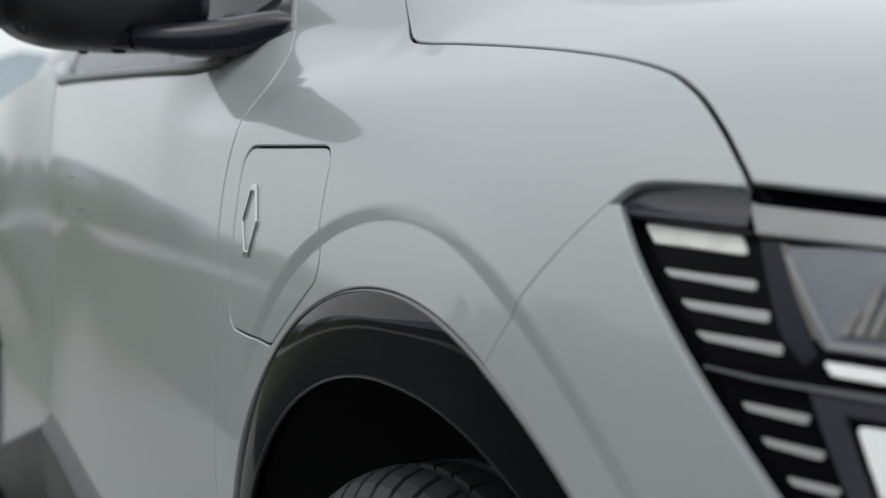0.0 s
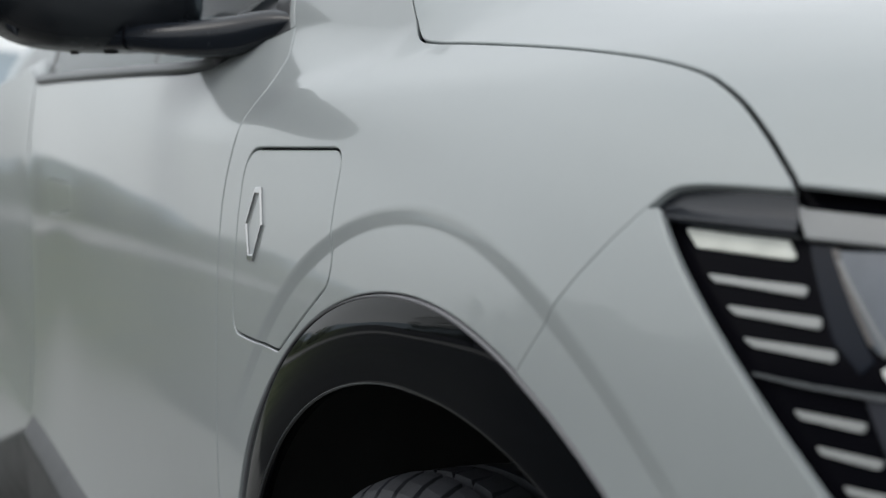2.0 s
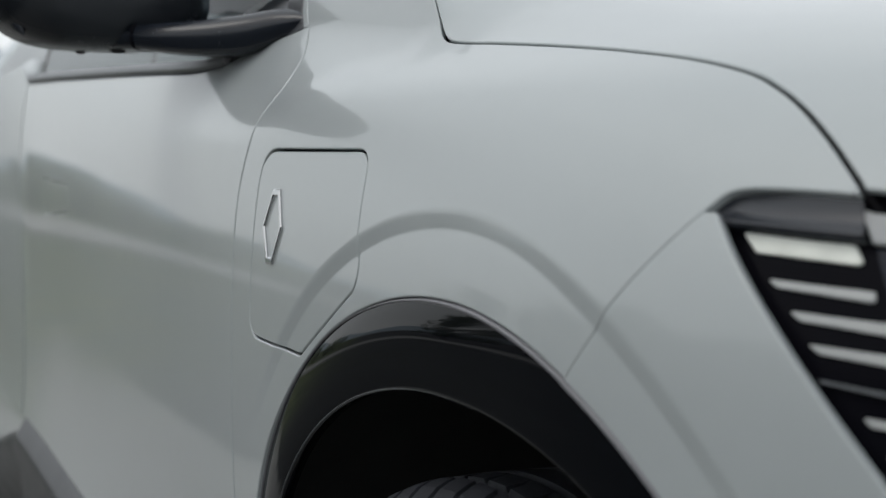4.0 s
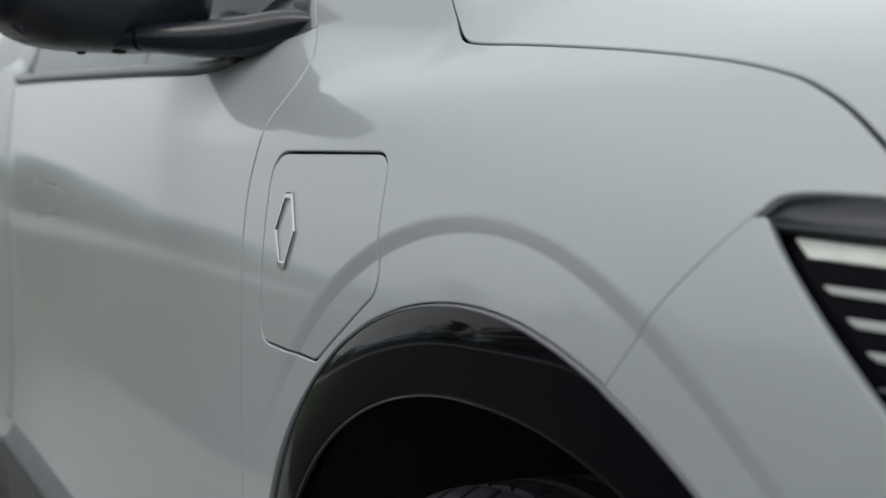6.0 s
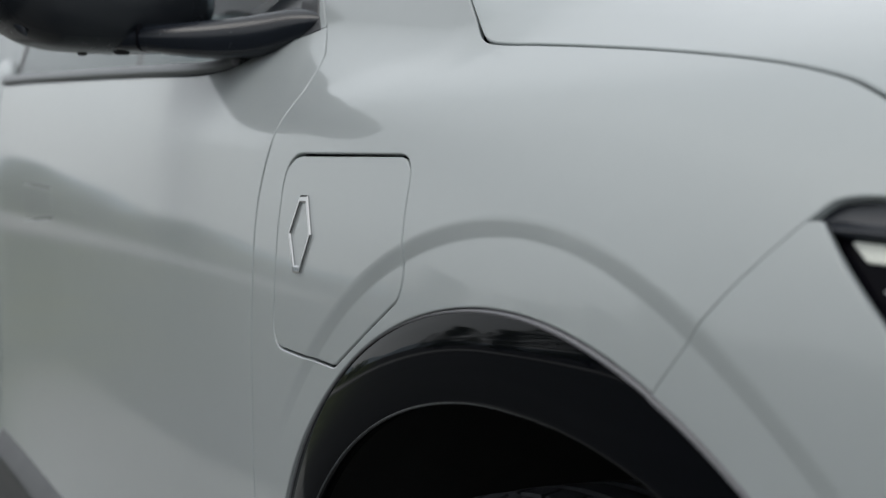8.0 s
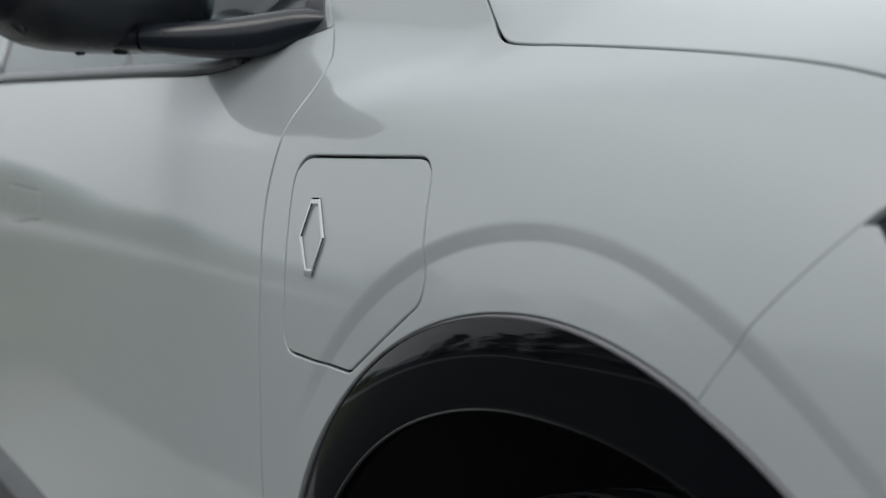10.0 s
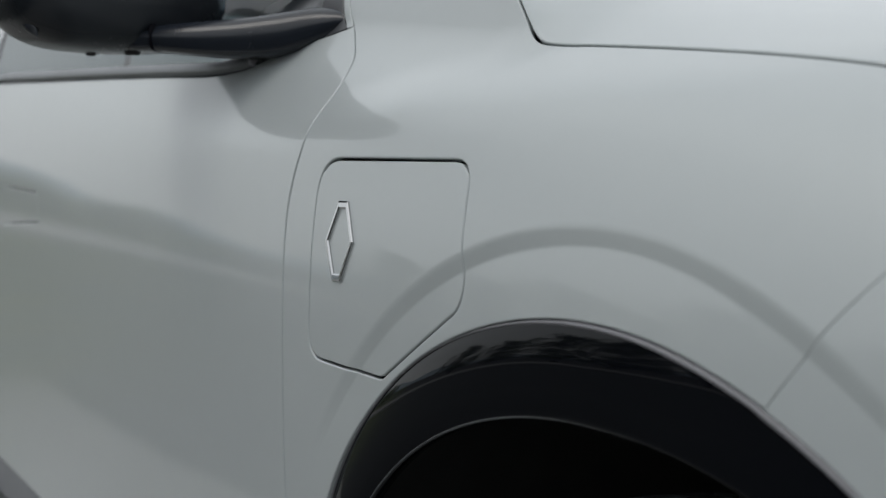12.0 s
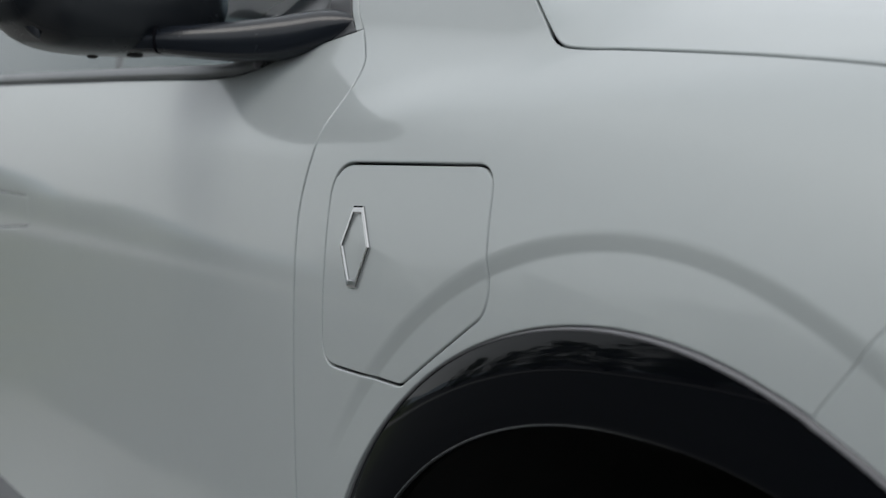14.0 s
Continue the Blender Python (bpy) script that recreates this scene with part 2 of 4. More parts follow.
def skin(x, s, inset=0.0, step=True, turned=True):
    half, rise, tuck, top, c = section(x)
    if s < 0:
        d = -3 * rise * s
        flare = 0.25 + 0.25 * min(max(x + 0.3, -1.9), 0.0)
        z = BASE - d
        kick = min(max((-0.50 - x) / 0.3, 0.0), 1.0)
        y = -half + flare * d * d - 0.45 * kick * max(0.52 - z, 0.0) ** 2
    elif s <= 1:
        a, b, e, g = (1 - s) ** 3, 3 * s * (1 - s) ** 2, 3 * s * s * (1 - s), s ** 3
        y = -half * (a + b) - (half - tuck) * e - 0.42 * g
        z = BASE * a + (BASE + rise) * b + (top - c) * e + top * g
    else:
        dy = 3 * (-0.42 + half - tuck) * (s - 1)
        dz = 3 * c * (s - 1)
        y, z = -0.42 + dy, top + dz * (1 - 0.5 * min(dy / 0.42, 1.0))
    if z > 0.875:
        # above the flap the wing and the door lean in to a soft shoulder
        q = min(max((x + 0.47) / 0.22, 0.0), 1.0)
        low = 0.878 + 0.0256 * q * q * (3 - 2 * q)
        w, f, g = (min(max(q, 0.0), 1.0) for q in ((z - low) / 0.050, (x + 0.05) / 0.27, (-0.47 - x) / 0.40))
        y += (0.0095 * (1 - f * f * (3 - 2 * f)) - 0.0095 * g * g * (3 - 2 * g)) * w * w * (3 - 2 * w)
    if turned and -0.75 < x < -0.08 and z > 0.85:
        # the corner below the windscreen turns up into the front pillar
        ridge = -0.8315 + 0.09 * (x + 0.4724) + 0.33 * (z - 0.99) + 11 * max(x + 0.215, 0.0) ** 2 + 0.6 * max(-0.56 - x, 0.0)
        f = min(max((z - 0.992 - 0.1 * max(-0.21 - x, 0.0)) / 0.042, 0.0), 1.0)
        k = 0.017 + 0.26 * max(x + 0.25, 0.0)
        m = (y - ridge) / k
        y -= k * (0.0 if m < -1 else (m + 1) ** 2 / 4 if m < 1 else m) * (1 - f * f * (3 - 2 * f))
    if x < -1.66:
        h, v = min((-1.66 - x) / 0.46, 1.0), min(max((z - 0.50) / 0.24, 0.0), 1.0)
        y -= 0.034 * h * h * (3 - 2 * h) * v * v * (3 - 2 * v)
    if abs(x + 0.28) < 1.3 and z > 0.6:
        y -= SWELL * math.exp(-((x + 0.28) / 0.43) ** 2 - ((z - 0.902) / 0.045) ** 2)
    if step and abs(x) < 0.6 and 0.4 < z < 0.9:
        y += crease(x, z)
    p = Vector((x, y, z))
    if inset:
        p -= skin_normal(x, s, step) * inset
    return p


def skin_normal(x, s, step=True):
    d = 0.0006
    u = skin(x + d, s, 0, step) - skin(x - d, s, 0, step)
    v = skin(x, s + d, 0, step) - skin(x, s - d, 0, step)
    n = u.cross(v)
    n.normalize()
    return n if n.y < 0.3 else -n


def height_to_s(x, z):
    lo, hi = -0.9, 1.6
    for _ in range(34):
        mid = (lo + hi) / 2
        if skin(x, mid, 0, False).z < z:
            lo = mid
        else:
            hi = mid
    return (lo + hi) / 2


SCALE_S = 0.62        # metres of section for one unit of s, about


def spline(points, step=0.006, closed=False):
    """A smooth curve through a few places."""
    p = [np.array(a, float) for a in points]
    n = len(p)
    out = []
    for i in range(n if closed else n - 1):
        if closed:
            a, b, c, d = p[i - 1], p[i], p[(i + 1) % n], p[(i + 2) % n]
        else:
            b, c = p[i], p[i + 1]
            a = p[i - 1] if i else 2 * b - c
            d = p[i + 2] if i + 2 < n else 2 * c - b
        k = max(int(np.linalg.norm(c - b) / step), 1)
        for j in range(k):
            t = j / k
            out.append(0.5 * (2 * b + (c - a) * t + (2 * a - 5 * b + 4 * c - d) * t * t + (3 * b - a - 3 * c + d) * t ** 3))
    if not closed:
        out.append(p[-1])
    return [tuple(a) for a in out]


def rounded(points, step=0.005):
    """A closed outline whose corners (x, z, radius) are rounded."""
    out = []
    n = len(points)
    for i in range(n):
        a, b, c = (np.array(points[j % n][:2], float) for j in (i - 1, i, i + 1))
        r = points[i][2]
        u, v = (a - b) / np.linalg.norm(a - b), (c - b) / np.linalg.norm(c - b)
        half = math.acos(max(-1, min(1, float(u @ v)))) / 2
        cut = min(r / math.tan(half), 0.48 * np.linalg.norm(a - b), 0.48 * np.linalg.norm(c - b))
        p, q = b + u * cut, b + v * cut
        k = max(int(cut * 2 / step), 4)
        for j in range(k + 1):
            t = j / k
            out.append((1 - t) ** 2 * p + 2 * t * (1 - t) * b + t * t * q)
    full = []
    for i, a in enumerate(out):
        c = out[(i + 1) % len(out)]
        k = max(int(np.linalg.norm(c - a) / step), 1)
        full += [tuple(a + (c - a) * j / k) for j in range(k)]
    return full


def densify(loop, step):
    full = []
    for i, a in enumerate(loop):
        a, c = np.array(a, float), np.array(loop[(i + 1) % len(loop)], float)
        k = max(int(np.linalg.norm(c - a) / step), 1)
        full += [tuple(a + (c - a) * j / k) for j in range(k)]
    return full


def to_sheet(loop):
    return [(x, height_to_s(x, z) * SCALE_S) for x, z in loop]


def inside(pts, loop):
    x, y = pts[:, 0][:, None], pts[:, 1][:, None]
    a = np.array(loop)
    b = np.roll(a, -1, axis=0)
    crossing = ((a[:, 1] > y) != (b[:, 1] > y)) & (x < (b[:, 0] - a[:, 0]) * (y - a[:, 1]) / (b[:, 1] - a[:, 1] + 1e-12) + a[:, 0])
    return crossing.sum(axis=1) % 2 == 1


def shrink(loop, d):
    """Moves a loop inwards by d (outwards: minus)."""
    a = np.array(loop)
    keep = np.linalg.norm(a - np.roll(a, 1, axis=0), axis=1) > 1e-5
    a = a[keep]
    t = np.roll(a, -1, axis=0) - np.roll(a, 1, axis=0)
    t /= np.linalg.norm(t, axis=1)[:, None] + 1e-12
    n = np.stack([-t[:, 1], t[:, 0]], 1)
    area = (a[:, 0] * np.roll(a[:, 1], -1) - np.roll(a[:, 0], -1) * a[:, 1]).sum()
    return a + n * d * (1 if area > 0 else -1)


def plain_mesh(name, verts, faces, normals=None, smooth=True):
    me = bpy.data.meshes.new(name)
    me.from_pydata([tuple(v) for v in verts], [], faces)
    me.polygons.foreach_set("use_smooth", [smooth] * len(me.polygons))
    if normals is not None:
        me.normals_split_custom_set_from_vertices([tuple(v) for v in normals])
    me.update()
    return me


def link(name, me, mat, parent=None, label=""):
    ob = new(name, me)
    me.materials.append(mat)
    if parent:
        ob.parent = parent
    return tagged(ob, label) if label else ob


def part(name, bm, mat, parent=None, label="", smooth=True):
    me = bpy.data.meshes.new(name)
    bmesh.ops.recalc_face_normals(bm, faces=bm.faces)
    bm.to_mesh(me)
    bm.free()
    me.polygons.foreach_set("use_smooth", [smooth] * len(me.polygons))
    return link(name, me, mat, parent, label)


from mathutils.geometry import delaunay_2d_cdt


def panel_mesh(name, loop, holes=(), grid=0.02, gap=0.0004, lip=0.0016, depth=0.010, inset=0.0, step=True, crease_points=False):
    """A sheet-metal panel on the car's skin: outline and holes in (x, z), rolled edges all round."""
    loops = [shrink(to_sheet(loop), gap + lip)] + [shrink(to_sheet(h), -(gap + lip)) for h in holes]
    lo, hi = loops[0].min(axis=0), loops[0].max(axis=0)
    gx, gy = np.meshgrid(np.arange(lo[0], hi[0], grid), np.arange(lo[1], hi[1], grid * 0.9))
    gx[1::2] += grid / 2
    pts = np.stack([gx.ravel(), gy.ravel()], 1)
    ok = inside(pts, loops[0])
    for h in loops[1:]:
        ok &= ~inside(pts, h)
    pts = pts[ok]
    edge = np.concatenate(loops)
    near = np.array([np.min(np.abs(edge - p).max(axis=1)) for p in pts]) if len(pts) else np.zeros(0)
    pts = pts[near > grid * 0.4]
    if step and crease_points:
        # finer points along the crease round the wheel arch
        r = np.sqrt((pts[:, 0] / 0.508) ** 2 + ((np.array([skin(x, v / SCALE_S, 0, False).z for x, v in pts]) - 0.25) / 0.5615) ** 2)
        pts = pts[(r < CREASE_IN - 0.006) | (r > CREASE_OUT + 0.004)]
        fine = []
        for r in (CREASE_IN - 0.0035, CREASE_IN - 0.0008, CREASE_IN + 0.0008, CREASE_IN + 0.005, CREASE_IN + 0.012, CREASE_IN + 0.020, CREASE_IN + 0.026, CREASE_OUT, CREASE_OUT + 0.002):
            for a in np.arange(-62, 62, 0.45):
                x, z = 0.508 * r * math.sin(radians(a)), 0.25 + 0.5615 * r * math.cos(radians(a))
                fine.append((x, height_to_s(x, z) * SCALE_S))
        fine = np.array(fine)
        ok = inside(fine, loops[0])
        for h in loops[1:]:
            ok &= ~inside(fine, h)
        fine = fine[ok]
        near = np.array([np.min(np.abs(edge - p).max(axis=1)) for p in fine])
        pts = np.concatenate([pts, fine[near > 0.0012]])
    verts = [Vector(p) for p in edge] + [Vector(p) for p in pts]
    edges, k = [], 0
    for l in loops:
        edges += [(k + i, k + (i + 1) % len(l)) for i in range(len(l))]
        k += len(l)
    got = delaunay_2d_cdt(verts, edges, [], 0, 1e-7)
    flat, tris = np.array([tuple(v) for v in got[0]]), [tuple(f) for f in got[2]]
    mid = np.array([flat[list(f)].mean(axis=0) for f in tris])
    ok = inside(mid, loops[0])
    for h in loops[1:]:
        ok &= ~inside(mid, h)
    v3, n3 = [], []
    for x, v in flat:
        s = v / SCALE_S
        v3.append(skin(x, s, inset, step))
        n3.append(skin_normal(x, s, step))
    faces = []
    for f, good in zip(tris, ok):
        if good:
            a, b, c = (v3[i] for i in f)
            faces.append(f if (b - a).cross(c - a).dot(n3[f[0]]) > 0 else f[::-1])
    if lip:
        for li, l in enumerate(loops):
            n = len(l)
            p = [skin(x, v / SCALE_S, inset, step) for x, v in l]
            nn = [skin_normal(x, v / SCALE_S, step) for x, v in l]
            area = (l[:, 0] * np.roll(l[:, 1], -1) - np.roll(l[:, 0], -1) * l[:, 1]).sum()
            sign = (1 if area > 0 else -1) * (1 if li == 0 else -1)
            rings = []
            for ring in range(6):
                a = radians(22.5 * min(ring, 4))
                row = []
                for i in range(n):
                    t = p[(i + 1) % n] - p[i - 1]
                    o = t.cross(nn[i]) * sign
                    o.normalize()
                    q = p[i] + o * lip * math.sin(a) - nn[i] * (lip * (1 - math.cos(a)) + (depth if ring == 5 else 0))
                    row.append(len(v3))
                    v3.append(q)
                    n3.append(nn[i] * math.cos(a) + o * math.sin(a))
                rings.append(row)
            for r0, r1 in zip(rings, rings[1:]):
                for i in range(n):
                    j = (i + 1) % n
                    f = (r0[i], r0[j], r1[j], r1[i])
                    c = (v3[f[1]] - v3[f[0]]).cross(v3[f[2]] - v3[f[0]])
                    faces.append(f if c.dot(n3[f[2]] + n3[f[0]]) > 0 else f[::-1])
    used = sorted({i for f in faces for i in f})
    again = {o: i for i, o in enumerate(used)}
    return plain_mesh(name, [v3[i] for i in used], [tuple(again[i] for i in f) for f in faces], [n3[i] for i in used])


def strip_mesh(name, rows, normals=True, flip=False):
    """A sheet through rows of points."""
    n = len(rows[0])
    verts = [p for r in rows for p in r]
    faces = []
    for i in range(len(rows) - 1):
        for j in range(n - 1):
            f = (i * n + j, i * n + j + 1, (i + 1) * n + j + 1, (i + 1) * n + j)
            faces.append(f[::-1] if flip else f)
    return plain_mesh(name, verts, faces)


def tube_mesh(name, rings, caps=True):
    """A closed skin through rings of points."""
    n = len(rings[0])
    verts = [p for r in rings for p in r]
    faces = []
    for i in range(len(rings) - 1):
        for j in range(n):
            k = (j + 1) % n
            faces.append((i * n + j, i * n + k, (i + 1) * n + k, (i + 1) * n + j))
    if caps:
        faces += [tuple(range(n))[::-1], tuple((len(rings) - 1) * n + j for j in range(n))]
    bm = bmesh.new()
    for v in verts:
        bm.verts.new(v)
    bm.verts.ensure_lookup_table()
    for f in faces:
        bm.faces.new([bm.verts[i] for i in f])
    return bm


def mirrored(ob, parent=None):
    """The same part on the car's other side."""
    me = ob.data.copy()
    other = new(ob.name.split(".")[0], me)
    me.transform(Matrix.Diagonal((1, -1, 1, 1)))
    me.flip_normals()
    other.parent = parent or ob.parent
    if "label" in ob:
        other["label"] = ob["label"]
    return other


# ---- outlines on the car's side, (x, z) ----
ARCH_X, ARCH_TOP, ARCH_H = 0.41, 0.755, 0.332


def arch_point(a):
    """The front wheel opening, a from the top, degrees, minus to the rear."""
    r = radians(a)
    if abs(a) <= 90:
        return ARCH_X * math.sin(r), ARCH_TOP - ARCH_H * (1 - math.cos(r))
    return math.copysign(ARCH_X, a), ARCH_TOP - ARCH_H - (abs(a) - 90) * 0.006


def arch_run(a, b, step=1.2):
    k = max(int(abs(b - a) / step), 2)
    return [arch_point(a + (b - a) * i / k) for i in range(k + 1)]


SEAM_A = 27.0                                    # where the bumper seam meets the opening
SILL = 0.345


def sill_z(x):
    """The lower edge of the doors, rising to the rear."""
    return 0.394 + 0.076 * (-1.134 - x)


HOOD_LINE = spline([(-0.45, 1.05), (-0.37, 1.046), (-0.3131, 1.0419), (-0.279, 1.0304), (-0.2569, 1.0124), (-0.2348, 0.9919), (-0.2190, 0.9774), (-0.2022, 0.9630), (-0.1841, 0.9534), (-0.1585, 0.9495), (-0.1123, 0.9461), (-0.02, 0.9379), (0.0714, 0.9284),
                    (0.1583, 0.9171), (0.223, 0.905), (0.261, 0.894), (0.296, 0.8805), (0.331, 0.863), (0.357, 0.847), (0.375, 0.8345)])
LAMP_TOP = spline([(0.375, 0.833), (0.350, 0.8345), (0.326, 0.8355), (0.305, 0.8355), (0.292, 0.833), (0.285, 0.8265)], 0.004)
DOOR_SEAM = spline([(-0.453, SILL), (-0.453, 0.5), (-0.454, 0.66), (-0.4555, 0.79), (-0.4545, 0.825), (-0.4500, 0.8474), (-0.4450, 0.8625), (-0.4390, 0.880), (-0.4363, 0.901), (-0.4352, 0.915), (-0.4340, 0.9285),
                    (-0.4368, 0.942), (-0.4460, 0.957), (-0.4615, 0.970), (-0.4835, 0.989), (-0.4985, 1.0038), (-0.5095, 1.0222), (-0.5205, 1.0406), (-0.533, 1.058)])
LAMP_SIDE = spline([(0.285, 0.8265), (0.310, 0.802), (0.3435, 0.771), (0.3765, 0.740), (0.4203, 0.698), (0.453, 0.664), (0.498, 0.61)])
BELT = spline([(-0.4831, 0.9895), (-0.5517, 0.9788), (-0.6072, 0.9685), (-0.6412, 0.96), (-0.6719, 0.9564), (-0.7382, 0.9555), (-0.8574, 0.9606), (-1.0264, 0.9676), (-1.2661, 0.9769), (-1.5021, 0.9861),
               (-1.66, 0.991), (-1.7, 0.994), (-1.735, 1.01), (-1.775, 1.026), (-1.84, 1.018), (-2.0, 1.002), (-2.14, 0.988), (-2.32, 0.975)], 0.012)
FLAP = rounded([(-0.3985, 0.8664, 0.036), (-0.1560, 0.8629, 0.028), (-0.1430, 0.768, 0.05), (-0.1490, 0.752, 0.03), (-0.266, 0.6890, 0.022), (-0.398, 0.6955, 0.026)])
HANDLE = rounded([(-1.318, 0.8265, 0.008), (-1.300, 0.7905, 0.010), (-1.52, 0.7820, 0.010), (-1.52, 0.8340, 0.010)], 0.006)
FLAP_FACE = [(x, z - 0.0018 if z > 0.855 else z) for x, z in FLAP]

car = tagged(new("car"), "silver-grey electric family car with a charging flap, parked outdoors", "car")

# ---- painted panels ----
seam_run = [(arch_point(SEAM_A)), (0.226, 0.7655), (0.256, 0.797), (0.285, 0.8265)]
fender_loop = arch_run(-104, SEAM_A) + spline(seam_run)[1:-1] + LAMP_TOP[::-1] + HOOD_LINE[::-1][1:] + [(-0.48, 1.056), (-0.50, 1.060)] + DOOR_SEAM[::-1][1:]
fender = link("fender", panel_mesh("fender", fender_loop, [FLAP], grid=0.0085, depth=0.0045, crease_points=True), PAINT, car)
flap = link("charging_flap", panel_mesh("charging_flap", FLAP_FACE, grid=0.0085, crease_points=True), PAINT, car, "silver-grey charging flap with a chrome diamond badge")
door_loop = DOOR_SEAM[:[i for i, p in enumerate(DOOR_SEAM) if p[1] < 0.989][-1] + 1] + [p for p in BELT if p[0] > -1.695] + [(-1.705, 0.995), (-1.745, 0.80), (-1.73, sill_z(-1.73))]
door_loop = densify(door_loop, 0.012)
front_door = link("front_door", panel_mesh("front_door", door_loop, [HANDLE], grid=0.018, gap=0.0010, lip=0.0020), PAINT, car)
link("door_handle", panel_mesh("door_handle", HANDLE, grid=0.012, gap=-0.0011, lip=0.0011), PAINT, front_door, "flush silver-grey door handle")
REAR_X = -2.88


def rear_arch(a):
    r = radians(a)
    return REAR_X + 0.41 * math.sin(r), 0.74 - 0.345 * (1 - math.cos(r))


rear_loop = [(-1.745, sill_z(-1.745))] + [(-1.747, 0.80), (-1.7075, 0.996)] + [p for p in BELT if -2.26 < p[0] < -1.715] + [(-2.26, 0.979), (-2.30, 0.90), (-2.36, 0.72), (-2.49, 0.60)] + [(-2.465, 0.52), (-2.425, sill_z(-2.425))]
rear_door = link("rear_door", panel_mesh("rear_door", densify(rear_loop, 0.015), grid=0.03), PAINT, car)
quarter_loop = [rear_arch(a) for a in range(62, -105, -4)] + [(-3.30, 0.40), (-3.48, 0.60), (-3.52, 0.85), (-3.46, 1.03), (-2.9, 1.01), (-2.27, 0.980)] + [(-2.31, 0.90), (-2.37, 0.72), (-2.50, 0.60)]
quarter = link("rear_quarter_panel", panel_mesh("rear_quarter_panel", densify(quarter_loop, 0.02), grid=0.04), PAINT, car)
bumper_loop = spline(seam_run)[::-1][1:] + arch_run(SEAM_A, 100)[1:] + [(0.44, 0.25), (0.60, 0.24), (0.78, 0.26), (0.79, 0.40), (0.72, 0.50), (0.56, 0.555)] + LAMP_SIDE[::-1][:-1]
bumper = link("front_bumper", panel_mesh("front_bumper", densify(bumper_loop, 0.008), grid=0.0115, gap=-0.0006, lip=0.0013, depth=0.005, crease_points=True), PAINT, car)


def hood_edge(x):
    return 0.8345 - 0.085 * (x - 0.375) if x > 0.375 else None


hood_loop = HOOD_LINE + [(x, hood_edge(x)) for x in np.arange(0.39, 0.76, 0.012)]
hood_side = to_sheet(hood_loop)


def hood_mesh():
    """The bonnet: its skin from the shut line up over the shoulder to the middle of the car, with a rolled edge."""
    rows, norms, bases, lifts = [], [], [], []
    edge = shrink(hood_side + [(0.76, 1.3), (-0.42, 1.3)], 0.0048)[:len(hood_side)]
    edge = edge[[i for i, (x, v) in enumerate(edge) if x > -0.31]]
    for i, (x, v) in enumerate(edge):
        s0 = v / SCALE_S
        p, n = skin(x, s0), skin_normal(x, s0)
        a = edge[min(i + 1, len(edge) - 1)] - edge[max(i - 1, 0)]
        t = skin(*(edge[min(i + 1, len(edge) - 1)] / (1, SCALE_S))) - skin(*(edge[max(i - 1, 0)] / (1, SCALE_S)))
        o = t.cross(n)
        o.normalize()
        if o.z > 0 and o.y > 0:
            o = -o
        row, nrow = [p + o * 0.0016 - n * (0.016 if x < 0.372 else 0.0035)], [o]
        for deg in (90, 67, 45, 22):
            r = radians(deg)
            row.append(p + o * 0.0016 * math.sin(r) - n * 0.0016 * (1 - math.cos(r)))
            nrow.append(n * math.cos(r) + o * math.sin(r))
        # the rear corner lifts with the wing's edge beside it
        lo, hi = 0.0, s0
        for _ in range(30):
            mid = (lo + hi) / 2
            lo, hi = (mid, hi) if skin(x, mid, 0, True, False).y < p.y else (lo, mid)
        lift = p.z - skin(x, hi, 0, True, False).z
        for k in range(41):
            w = (k / 40) ** 1.25
            s = hi + (1.36 - hi) * w
            q = skin(x, s, 0, True, False)
            if k == 40:
                q.y = 0.0
            row.append(q)
            nrow.append(skin_normal(x, s) if x > 0.1 else None)
        bases.append(x)
        lifts.append(lift)
        rows.append(row)
        norms.append(nrow)
    bases, lifts = np.array(bases), np.array(lifts)
    for i, row in enumerate(rows):
        near = np.exp(-((bases - bases[i]) / 0.055) ** 2) * np.gradient(-bases)
        broad = float((near * lifts).sum() / near.sum())
        for k in range(41):
            w = (k / 40) ** 1.25
            e = math.exp(-w / 0.05)
            row[5 + k].z += (lifts[i] * e + broad * (1 - e)) * (1 - w) ** 2
    for i, nrow in enumerate(norms):
        for j in range(5, len(nrow)):
            if nrow[j] is None:
                a = rows[min(i + 1, len(rows) - 1)][j] - rows[max(i - 1, 0)][j]
                b = rows[i][min(j + 1, len(nrow) - 1)] - rows[i][max(j - 1, 5)]
                c = a.cross(b).normalized()
                nrow[j] = c if c.z > 0 else -c
    n = len(rows[0])
    verts = [p for r in rows for p in r]
    nn = [p for r in norms for p in r]
    faces = []
    for i in range(len(rows) - 1):
        for j in range(n - 1):
            f = (i * n + j, (i + 1) * n + j, (i + 1) * n + j + 1, i * n + j + 1)
            c = (verts[f[1]] - verts[f[0]]).cross(verts[f[2]] - verts[f[0]])
            faces.append(f if c.dot(nn[f[0]] + nn[f[2]]) > 0 else f[::-1])
    return plain_mesh("hood", verts, faces, nn)


hood = link("hood", hood_mesh(), PAINT, car)

# black inner shell behind the gaps
shell_loop = arch_run(-112, 104, 3) + [(0.45, 0.30), (0.70, 0.30), (0.72, 0.80), (0.45, 0.90), (0.1, 0.985), (-0.3, 1.06), (-0.62, 1.06), (-0.64, 0.93), (-2.25, 0.99), (-2.25, 0.44), (-0.45, 0.40)]
shell = link("inner_body_shell", panel_mesh("inner_body_shell", densify(shell_loop, 0.02), grid=0.04, lip=0, inset=0.024), MATTE, car)

